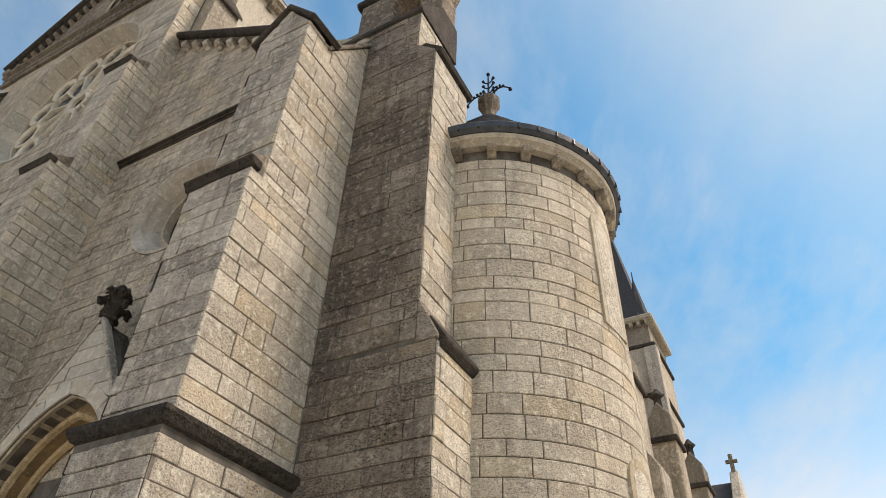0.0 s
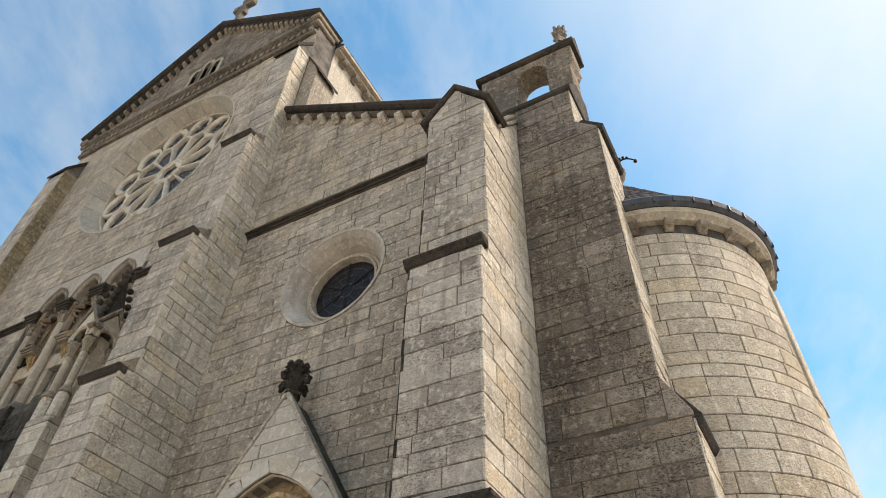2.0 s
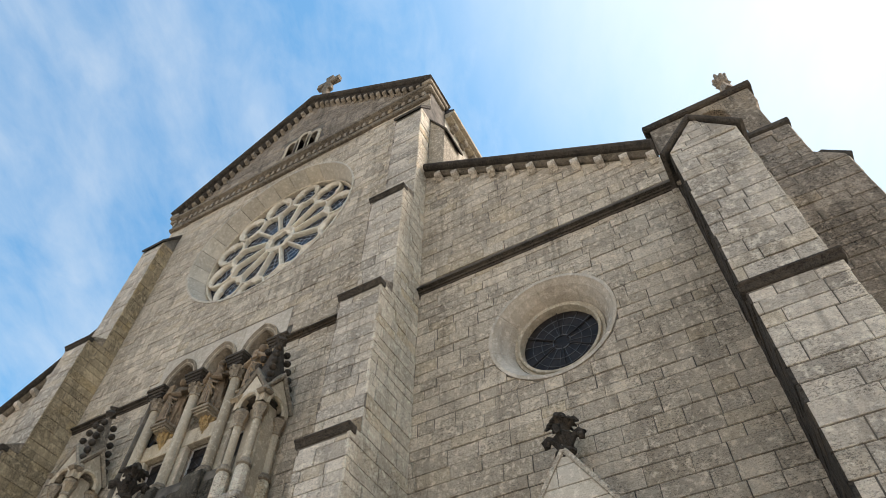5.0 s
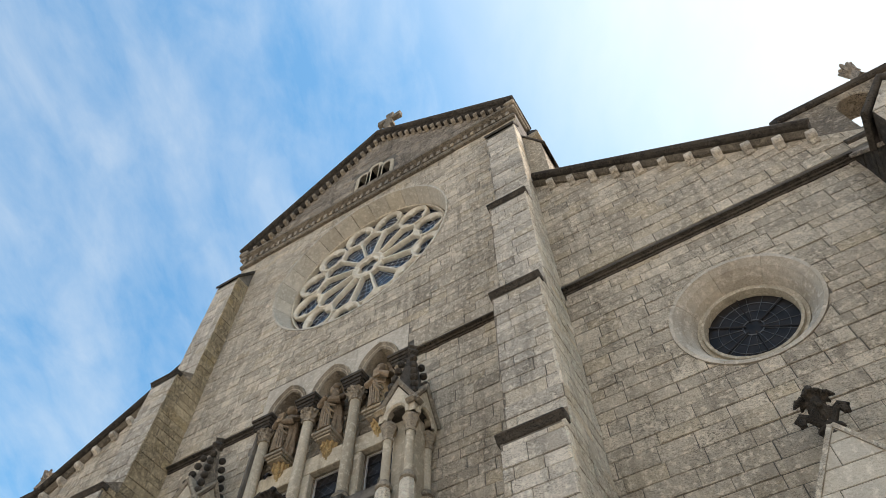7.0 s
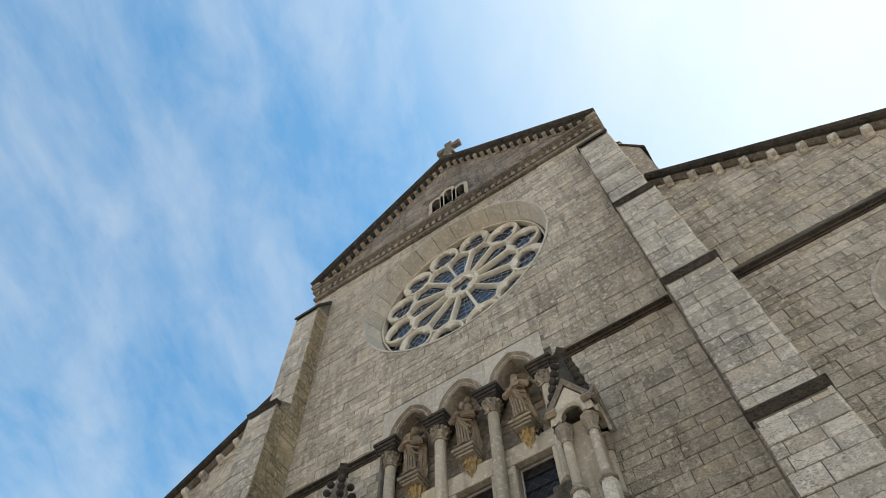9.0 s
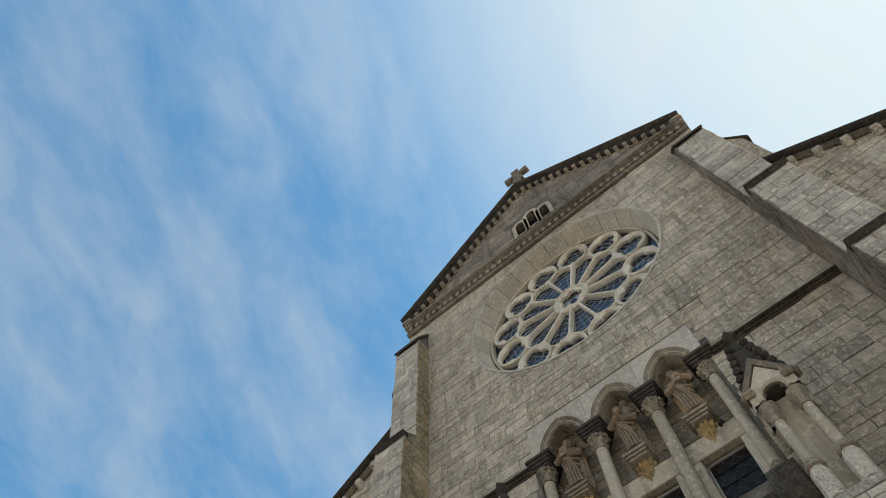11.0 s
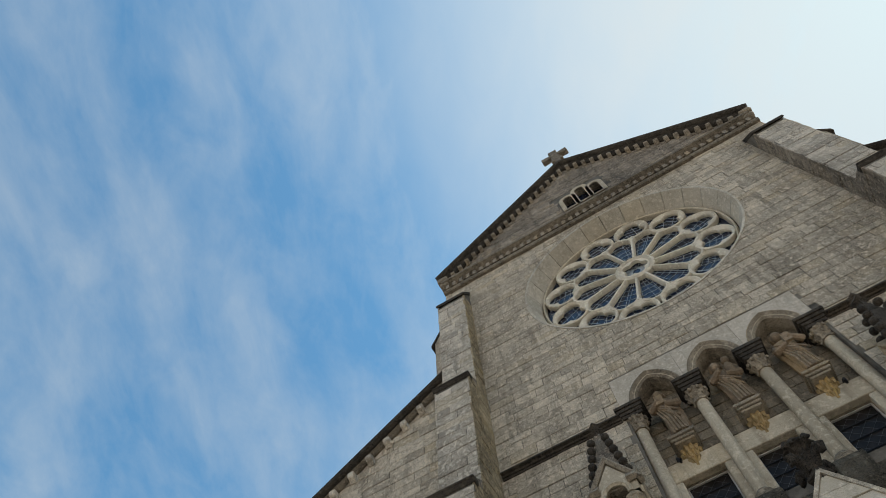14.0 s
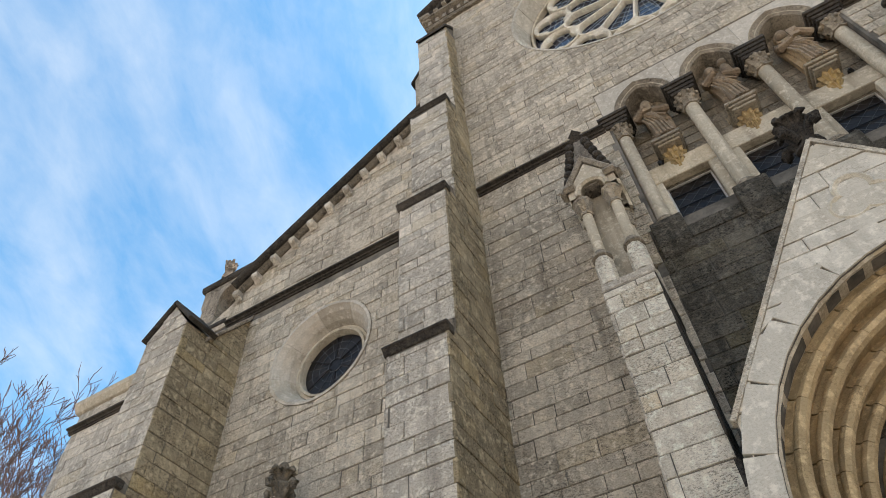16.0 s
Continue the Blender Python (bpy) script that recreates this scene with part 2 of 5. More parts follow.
def glass(name, tint, rough=0.12, gloss=0.5):
    m, nt, p = shader(name)
    pos = nt.nodes.new("ShaderNodeNewGeometry").outputs["Position"]
    c = blend(nt, ramp(nt, noise_at(nt, pos, 5.0, 2, 0.5), 0.35, 0.65, 0.0, 1.0), tint, tuple(0.45 * v for v in tint))
    link(nt, c, p.inputs["Base Color"])
    p.inputs["Roughness"].default_value = rough
    p.inputs["Specular IOR Level"].default_value = gloss
    bp = nt.nodes.new("ShaderNodeBump")
    bp.inputs["Strength"].default_value, bp.inputs["Distance"].default_value = 0.5, 0.01
    link(nt, noise_at(nt, pos, 7.0, 2, 0.5), bp.inputs["Height"])
    link(nt, bp.outputs[0], p.inputs["Normal"])
    return m


ROSE_GLASS = glass("leaded_blue_glass", (0.022, 0.032, 0.062))
DARK_GLASS = glass("dark_leaded_glass", (0.026, 0.022, 0.020), 0.3, 0.16)


# ---- mesh tools ----
class Solid:
    """Vertices and faces of one mesh, in world coordinates."""
    def __init__(self):
        self.v, self.f = [], []

    def add(self, verts, faces):
        k = len(self.v)
        self.v += [tuple(p) for p in verts]
        self.f += [tuple(k + i for i in f) for f in faces]
        return self

    def box(self, x0, x1, y0, y1, z0, z1):
        v = [(x, y, z) for z in (z0, z1) for y in (y0, y1) for x in (x0, x1)]
        return self.add(v, [(0, 2, 3, 1), (4, 5, 7, 6), (0, 1, 5, 4), (2, 6, 7, 3), (0, 4, 6, 2), (1, 3, 7, 5)])

    def prism(self, poly, y0, y1):
        """A polygon in x and z, from depth y0 to y1."""
        n = len(poly)
        v = [(x, y0, z) for x, z in poly] + [(x, y1, z) for x, z in poly]
        return self.add(v, [tuple(range(n)), tuple(range(2 * n - 1, n - 1, -1))] + [(i, i + n, (i + 1) % n + n, (i + 1) % n) for i in range(n)])

    def prism_x(self, poly, x0, x1):
        """A polygon in y and z, from x0 to x1."""
        n = len(poly)
        v = [(x0, y, z) for y, z in poly] + [(x1, y, z) for y, z in poly]
        return self.add(v, [tuple(range(n)), tuple(range(2 * n - 1, n - 1, -1))] + [(i, i + n, (i + 1) % n + n, (i + 1) % n) for i in range(n)])

    def lathe(self, cx, cy, profile, seg=16, a0=0.0, a1=360.0, lobes=0, depth=0.0):
        """Radius and height pairs turned round an upright axis."""
        full = abs(a1 - a0 - 360) < 1e-6
        n = seg if full else seg + 1
        v = []
        for r, z in profile:
            for i in range(n):
                a = radians(a0 + (a1 - a0) * i / seg)
                q = r * (1 + depth * math.cos(lobes * a)) if lobes else r
                v.append((cx + q * math.cos(a), cy + q * math.sin(a), z))
        f = []
        for j in range(len(profile) - 1):
            for i in range(n if full else n - 1):
                k = (i + 1) % n
                f.append((j * n + i, j * n + k, (j + 1) * n + k, (j + 1) * n + i))
        if full:
            f += [tuple(range(n - 1, -1, -1)), tuple((len(profile) - 1) * n + i for i in range(n))]
        return self.add(v, f)

    def ball(self, c, r, seg=8, squash=1.0):
        prof = [(max(1e-4, r * math.sin(math.pi * i / 6)), c[2] - r * squash * math.cos(math.pi * i / 6)) for i in range(7)]
        return self.lathe(c[0], c[1], prof, seg)

    def sweep(self, path, profile, closed=False, miter=True):
        """A profile of (outward offset, y) pairs carried along a path of (x, z) points; outward lies to the right of the path."""
        n, m = len(path), len(profile)
        v = []
        for i, (x, z) in enumerate(path):
            if closed:
                a, b = path[i - 1], path[(i + 1) % n]
            else:
                a, b = path[max(0, i - 1)], path[min(n - 1, i + 1)]
            d1 = Vector((x - a[0], z - a[1])); d2 = Vector((b[0] - x, b[1] - z))
            d1 = d1.normalized() if d1.length > 1e-9 else d2.normalized()
            d2 = d2.normalized() if d2.length > 1e-9 else d1
            t = (d1 + d2).normalized()
            k = 1 / max(0.4, t.dot(d1)) if miter else 1
            nx, nz = t.y * k, -t.x * k
            for o, y in profile:
                v.append((x + nx * o, y, z + nz * o))
        f = []
        for i in range(n if closed else n - 1):
            p, q = i * m, ((i + 1) % n) * m
            for j in range(m):
                k = (j + 1) % m
                f.append((p + j, p + k, q + k, q + j))
        if not closed:
            f += [tuple(range(m - 1, -1, -1)), tuple((n - 1) * m + j for j in range(m))]
        return self.add(v, f)

    def tube(self, pts, radii, seg=6):
        v, f = [], []
        n = len(pts)
        for i, p in enumerate(pts):
            a, b = Vector(pts[max(0, i - 1)]), Vector(pts[min(n - 1, i + 1)])
            d = (b - a).normalized()
            s = d.cross(Vector((0.13, 0.37, 0.92))).normalized()
            t = d.cross(s)
            r = radii[i] if isinstance(radii, (list, tuple)) else radii
            for k in range(seg):
                a = 2 * math.pi * k / seg
                v.append(tuple(Vector(p) + (s * math.cos(a) + t * math.sin(a)) * r))
        for i in range(n - 1):
            for k in range(seg):
                f.append((i * seg + k, i * seg + (k + 1) % seg, (i + 1) * seg + (k + 1) % seg, (i + 1) * seg + k))
        f += [tuple(range(seg - 1, -1, -1)), tuple((n - 1) * seg + k for k in range(seg))]
        return self.add(v, f)

    def mesh(self, name, smooth=False, bevel=0.0):
        me = bpy.data.meshes.new(name)
        me.from_pydata(self.v, [], self.f)
        bm = bmesh.new()
        bm.from_mesh(me)
        bmesh.ops.recalc_face_normals(bm, faces=bm.faces)
        if bevel:
            edges = [e for e in bm.edges if len(e.link_faces) == 2 and e.calc_face_angle(0) > 0.6]
            bmesh.ops.bevel(bm, geom=edges, offset=bevel, segments=1, affect="EDGES", clamp_overlap=True)
        bm.to_mesh(me)
        bm.free()
        if smooth:
            for p in me.polygons:
                p.use_smooth = True
            me.set_sharp_from_angle(angle=radians(38))
        return me


def base_of(ob):
    t = Vector((0, 0, 0))
    while ob:
        t += ob.location
        ob = ob.parent
    return t


def part(name, solid, material, parent=None, label="", smooth=False, bevel=0.0):
    """One mesh, under a thing or a part where a parent is given."""
    me = solid.mesh(name, smooth, bevel)
    me.materials.append(material)
    ob = new(name, me)
    if parent:
        ob.parent = parent
        ob.location = -base_of(parent)
    return tagged(ob, label) if label else ob


def thing(name, base, label, category, group="", kind=""):
    ob = new(name)
    ob.location = base
    ob.empty_display_size = 0.2
    return tagged(ob, label, category, group, kind)


def arc(cx, cz, r, a0, a1, n=16):
    return [(cx + r * math.cos(radians(a0 + (a1 - a0) * i / n)), cz + r * math.sin(radians(a0 + (a1 - a0) * i / n))) for i in range(n + 1)]


def pointed(cx, spring, half, rise, n=10):
    """A pointed arch from its right springing over the crown to the left one."""
    c = (rise * rise - half * half) / (2 * half)
    r = half + c
    top = math.degrees(math.atan2(rise, c))
    right = [(cx - c + r * math.cos(radians(top * i / n)), spring + r * math.sin(radians(top * i / n))) for i in range(n + 1)]
    return right + [(2 * cx - x, z) for x, z in reversed(right[:-1])]


# ---- ashlar ----
course_rng = random.Random(11)
COURSES = [0.0]
while COURSES[-1] < 30:
    COURSES.append(COURSES[-1] + course_rng.choice((0.18, 0.20, 0.23, 0.26)))
stone_meshes = {}


def clip_poly(poly, a, b, c):
    out = []
    for i, p in enumerate(poly):
        q = poly[(i + 1) % len(poly)]
        dp, dq = a * p[0] + b * p[1] - c, a * q[0] + b * q[1] - c
        if dp <= 0:
            out.append(p)
        if dp * dq < 0:
            t = dp / (dp - dq)
            out.append((p[0] + t * (q[0] - p[0]), p[1] + t * (q[1] - p[1])))
    return out


def slab(poly, proud=0.012, deep=0.03, cham=0.007):
    """A block's face with chamfered edges: (u, v, out) points and faces."""
    n = len(poly)
    cu, cv = sum(p[0] for p in poly) / n, sum(p[1] for p in poly) / n
    inner = []
    for u, v in poly:
        d = math.hypot(u - cu, v - cv)
        k = max(0.2, 1 - cham * 1.4 / max(d, 1e-6))
        inner.append((cu + (u - cu) * k, cv + (v - cv) * k))
    pts = [(u, v, -deep) for u, v in poly] + [(u, v, proud - cham) for u, v in poly] + [(u, v, proud) for u, v in inner]
    faces = [tuple(2 * n + i for i in range(n))]
    for i in range(n):
        k = (i + 1) % n
        faces += [(i, k, n + k, n + i), (n + i, n + k, 2 * n + k, 2 * n + i)]
    return pts, faces


def ashlar(parent, origin, U, width, z0, z1, material, seed, clips=(), holes=(), pieces=80, mean=0.43, joint=0.0045, stretch=None, proud=0.012):
    """Courses of blocks on an upright face. U runs along the face, outward is U x Z. clips: a*u + b*z <= c; holes: round (u, z, r) or square (u0, u1, z0, z1).
    stretch: the heights between which blocks are built one by one."""
    rng = random.Random(seed)
    U = Vector(U).normalized()
    Nn = U.cross(Vector((0, 0, 1)))
    O = Vector((origin[0], origin[1], 0))
    made, rest = [], Solid()
    for k in range(len(COURSES) - 1):
        v0, v1 = max(COURSES[k], z0), min(COURSES[k + 1], z1)
        if v1 - v0 < 0.06:
            continue
        u = -rng.random() * 0.4
        while u < width:
            w = rng.choice((0.34, 0.42, 0.5, 0.58, 0.66, 0.78)) * mean / 0.52
            a, b = max(u, 0), min(u + w, width)
            if width - b < 0.16:
                b = width
            u = b if b > 0 else u + w
            if b - a < 0.05:
                continue
            poly = [(a + joint, v0 + joint), (b - joint, v0 + joint), (b - joint, v1 - joint), (a + joint, v1 - joint)]
            whole = True
            for ca, cb, cc in clips:
                q = clip_poly(poly, ca, cb, cc)
                whole &= len(q) == len(poly) and all(abs(i[0] - j[0]) + abs(i[1] - j[1]) < 1e-6 for i, j in zip(q, poly))
                poly = q
                if len(poly) < 3:
                    break
            if len(poly) < 3:
                continue
            for h in holes:
                if len(poly) < 3:
                    break
                cu, cv = sum(p[0] for p in poly) / len(poly), sum(p[1] for p in poly) / len(poly)
                if len(h) == 3:
                    du, dv = cu - h[0], cv - h[1]
                    d = math.hypot(du, dv)
                    if d > h[2] + 1.0:
                        continue
                    du, dv = du / max(d, 1e-6), dv / max(d, 1e-6)
                    q = clip_poly(poly, -du, -dv, -(du * h[0] + dv * h[1] + h[2]))
                else:
                    if poly[0][0] >= h[1] or max(p[0] for p in poly) <= h[0] or min(p[1] for p in poly) >= h[3] or max(p[1] for p in poly) <= h[2]:
                        continue
                    gaps = [(h[0] - cu, (1, 0, h[0] - joint)), (cu - h[1], (-1, 0, -h[1] - joint)), (h[2] - cv, (0, 1, h[2] - joint)), (cv - h[3], (0, -1, -h[3] - joint))]
                    q = clip_poly(poly, *max(gaps, key=lambda g: g[0])[1])
                    if max(gaps)[0] < -0.12:
                        q = []
                whole &= q == poly
                poly = q
            if len(poly) < 3:
                continue
            au, av = [p[0] for p in poly], [p[1] for p in poly]
            if max(au) - min(au) < 0.04 or max(av) - min(av) < 0.04:
                continue
            jut = proud + rng.uniform(-0.007, 0.011)
            if whole and (stretch is None or stretch[0] <= v0 <= stretch[1]):
                made.append((v0, poly, jut))
            else:
                pts, faces = slab(poly, jut)
                rest.add([O + U * p[0] + Vector((0, 0, p[1])) + Nn * p[2] for p in pts], faces)
    made.sort(key=lambda s: s[0])
    rot = Matrix((U, Vector((0, 0, 1)), Nn)).transposed().to_4x4()
    back = base_of(parent)
    for i, (v0, poly, jut) in enumerate(made):
        if i < pieces:
            w, h = round(poly[1][0] - poly[0][0], 2), round(poly[2][1] - poly[0][1], 2)
            key = (w, h, material.name)
            if key not in stone_meshes:
                pts, faces = slab([(0, 0), (w, 0), (w, h), (0, h)])
                me = bpy.data.meshes.new("stone_block")
                me.from_pydata(pts, [], faces)
                me.materials.append(material)
                stone_meshes[key] = me
            ob = new("stone_block", stone_meshes[key])
            ob.parent = parent
            ob.matrix_basis = Matrix.Translation(O + U * poly[0][0] + Vector((0, 0, poly[0][1])) + Nn * (jut - 0.012) - back) @ rot
        else:
            pts, faces = slab(poly, jut)
            rest.add([O + U * p[0] + Vector((0, 0, p[1])) + Nn * p[2] for p in pts], faces)
    if rest.v:
        me = bpy.data.meshes.new("facing")
        me.from_pydata(rest.v, [], rest.f)
        me.materials.append(material)
        ob = new("facing", me)
        ob.parent = parent
        ob.location = -back
        tagged(ob, kind="stuff")

# ---- structure ----
NAVE, EAVE, APEX = 5.0, 20.75, 24.85
AISLE, AISLE_HI, AISLE_LO = 9.95, 15.50, 12.13
ROSE = (-0.03, 16.95, 2.77)
OCULUS_X, OCULUS_ZS, OCULUS_R = 7.39, {1: 9.29, -1: 9.62}, 1.03


def pierced(outer, holes, y0, y1):
    """A wall slab of that outline in x and z, with openings right through it."""
    bm = bmesh.new()
    for loop in (outer, *holes):
        vs = [bm.verts.new((x, y0, z)) for x, z in loop]
        for i in range(len(vs)):
            bm.edges.new((vs[i], vs[(i + 1) % len(vs)]))
    bmesh.ops.triangle_fill(bm, edges=bm.edges[:], use_beauty=True, use_dissolve=False)
    ext = bmesh.ops.extrude_face_region(bm, geom=bm.faces[:])
    bmesh.ops.translate(bm, verts=[v for v in ext["geom"] if isinstance(v, bmesh.types.BMVert)], vec=(0, y1 - y0, 0))
    s = Solid()
    idx = {v: i for i, v in enumerate(bm.verts)}
    s.v = [tuple(v.co) for v in bm.verts]
    s.f = [tuple(idx[v] for v in f.verts) for f in bm.faces]
    bm.free()
    return s


def pierced_part(name, outer, holes, y0, y1, material, parent):
    return part(name, pierced(outer, holes, y0, y1), material, parent)


# Out of view; its pale tone is set to bounce light onto the walls.
ground = Solid().box(-900, 900, -900, 900, -0.4, 0.0)
tagged(part("ground", ground, PAVING), "pale grey paved forecourt reaching to the horizon", "ground", kind="structure")

NICHE_X = (-1.12, 0.0, 1.12)
niche_hole = [(-1.76, 8.9), (1.76, 8.9), (1.76, 11.75)]
for cx in reversed(NICHE_X):
    niche_hole += pointed(cx, 11.78, 0.40, 0.60, 6)
niche_hole += [(-1.76, 11.75)]
LANCETS = ((-0.46, 22.05), (0.0, 22.3), (0.46, 22.05))


def lancet_outline(cx, top, half=0.15, low=21.25):
    return [(cx - half, low), (cx + half, low)] + arc(cx, top, half, 0, 180, 8)


door_hole = [(-1.25, 0.02), (1.25, 0.02)] + pointed(0, 3.6, 1.25, 1.9, 8)

wall_nave = thing("wall_nave", (0, 0.4, 0), "weathered grey-beige limestone gable wall of the church nave", "wall", kind="structure")
pierced_part("wall_core", [(-NAVE, 0), (NAVE, 0), (NAVE, EAVE), (0, APEX), (-NAVE, EAVE)],
             [arc(ROSE[0], ROSE[1], ROSE[2], 0, 360, 64)[:-1], niche_hole, door_hole] + [lancet_outline(*l) for l in LANCETS], 0.0, 0.8, MORTAR, wall_nave)

STRING_Z = 11.55


def moulded_string(parent, x0, x1, z, name="string_course", out=0.13):
    s = Solid()
    prof = [(0.0, z - 0.10), (-0.03, z - 0.095), (-0.035, z - 0.06), (-0.065, z - 0.055), (-0.07, z - 0.02), (-out, z - 0.01), (-out, z + 0.025), (-0.02, z + 0.07), (0.0, z + 0.07)]
    s.prism_x(prof, x0, x1)
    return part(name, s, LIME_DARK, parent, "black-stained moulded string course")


moulded_string(wall_nave, -4.2, -1.86, STRING_Z + 0.05)
moulded_string(wall_nave, 1.86, 4.2, STRING_Z + 0.05)

# dentil cornice under the gable
s = Solid().prism_x([(0.0, 20.38), (-0.06, 20.38), (-0.08, 20.42), (-0.24, 20.50), (-0.24, 20.60), (0.0, 20.72)], -5.0, 5.0)
s.prism_x([(0.0, 19.98), (-0.10, 19.98), (-0.13, 20.03), (-0.13, 20.10), (0.0, 20.12)], -5.0, 5.0)
cornice = part("cornice", s, LIME_DIM, wall_nave, "dark brown moulded cornice with dentils")
x = -4.9
dent = Solid().box(0, 0.11, -0.15, 0.0, 20.14, 20.36).mesh("dentil")
dent.materials.append(LIME_CARVED)
while x < 4.85:
    ob = new("dentil", dent)
    ob.parent = cornice
    ob.location = (x, 0, 0)
    x += 0.23

# raking cornice and its corbels
rake = [(5.06, 20.80), (0.0, 24.82), (-5.06, 20.80)]
slope = (rake[1][1] - rake[0][1]) / rake[0][0]
s = Solid().sweep(rake, [(0.02, -0.24), (0.05, -0.31), (0.11, -0.34), (0.155, -0.32), (0.17, 0.9), (0.02, 0.9)])
s.sweep(rake, [(-0.14, -0.08), (-0.02, -0.2), (-0.004, 0.0), (-0.004, 0.5), (-0.14, 0.5)])
part("coping", s, LIME_DARK, wall_nave, "grimy raking gable coping", bevel=0.01)


def corbel_mesh(w, d, h, name="corbel"):
    """A rolled corbel that hangs below z = 0 and stands out to -y."""
    poly = [(0.0, 0.0), (-d, 0.0), (-d, -0.35 * h)] + [(-0.45 * d - 0.55 * d * math.cos(a), -0.35 * h - 0.4 * h * math.sin(a)) for a in (0.5, 1.0, 1.5)] + [(-0.25 * d, -h), (0.0, -h)]
    me = Solid().prism_x(poly, -w / 2, w / 2).mesh(name, bevel=0.008)
    me.materials.append(LIME_CARVED)
    return me


cm = corbel_mesh(0.13, 0.19, 0.20)
for side in (-1, 1):
    for i in range(19):
        x = side * (0.16 + i * 0.262)
        ob = new("corbel", cm)
        ob.parent = wall_nave
        ob.location = Vector((x, 0.0, rake[1][1] - 0.16 - slope * abs(x))) - base_of(wall_nave)
for side in (-1, 1):
    s = Solid().box(side * 4.94 - 0.14, side * 4.94 + 0.14, -0.2, 0.7, 20.4, 20.6)
    s.box(side * 4.96 - 0.16, side * 4.96 + 0.17, -0.27, 0.8, 20.6, 20.8)
    part("kneeler", s, LIME_CARVED, wall_nave, "stepped kneeler stone at the gable foot", bevel=0.03)

# lancets of the gable
for cx, top in LANCETS:
    w = thing("window_lancet", (cx, 0.3, 21.25), "small round-headed lancet window in the gable", "window", "gable lancets", "structure")
    path = [(cx + 0.15, 21.25)] + arc(cx, top, 0.15, 0, 180, 8) + [(cx - 0.15, 21.25)]
    part("surround", Solid().sweep(path, [(0.0, 0.30), (0.0, -0.03), (0.13, -0.03), (0.13, 0.02)]), LIME_DRESSED, w)
    part("pane", Solid().prism(lancet_outline(cx, top, 0.16), 0.26, 0.28), ROSE_GLASS, w)
    part("sill", Solid().box(cx - 0.2, cx + 0.2, -0.06, 0.28, 21.15, 21.25), LIME_CARVED, w)


# ---- aisles ----
def aisle(side):
    e = lambda x: side * x
    name = "wall_aisle_south" if side > 0 else "wall_aisle_north"
    w = thing(name, (e(7.5), 0.4, 0), "weathered limestone end wall of the side aisle with a sloping top", "wall", kind="structure")
    outer = [(e(NAVE + 0.002), 0), (e(10.85), 0), (e(10.85), 12.0), (e(AISLE + 0.1), 12.0), (e(AISLE + 0.1), AISLE_LO - 0.1), (e(NAVE + 0.002), AISLE_HI)]
    hole = arc(e(OCULUS_X), OCULUS_ZS[side], OCULUS_R - 0.01, 0, 360, 40)[:-1]
    door = [(e(7.42) - 0.7, 0.02), (e(7.42) + 0.7, 0.02)] + pointed(e(7.42), 3.2, 0.7, 1.1, 8)
    pierced_part("wall_core", outer, [hole, door], 0.0, 0.8, MORTAR, w)
    moulded_string(w, min(e(5.02), e(9.9)), max(e(5.02), e(9.9)), 11.32 if side > 0 else 11.55)
    path = [(e(9.76), 12.40), (e(5.02), 15.555)]
    if side < 0:
        path = path[::-1]
    s = Solid().sweep(path, [(0.02, -0.20), (0.05, -0.26), (0.10, -0.29), (0.155, -0.27), (0.17, 0.8), (0.02, 0.8)])
    bed = Solid().sweep(path, [(-0.08, -0.06), (-0.004, -0.16), (-0.004, 0.3), (-0.08, 0.3)])
    # The shadowy strip between the corbels is painted by the bed's darker tone.
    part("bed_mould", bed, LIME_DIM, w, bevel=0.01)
    part("coping", s, LIME_DARK, w, "blackened raking coping of the aisle wall", bevel=0.01)
    cmm = corbel_mesh(0.15, 0.20, 0.19)
    cmm.materials[0] = LIME_GREY
    k = (AISLE_HI - AISLE_LO) / (AISLE + 0.1 - NAVE)
    for i in range(11):
        x = 5.40 + i * 0.432
        ob = new("corbel", cmm)
        ob.parent = w
        ob.location = Vector((e(x), 0.0, AISLE_HI - k * (x - NAVE) - 0.05)) - base_of(w)
    return w


wall_south, wall_north = aisle(1), aisle(-1)


def roof_slab(name, poly, y0, y1, label):
    r = thing(name, ((poly[0][0] + poly[1][0]) / 2, (y0 + y1) / 2, min(p[1] for p in poly)), label, "roof", kind="structure")
    part("roof_covering", Solid().prism(poly, y0, y1), SLATE, r)
    return r


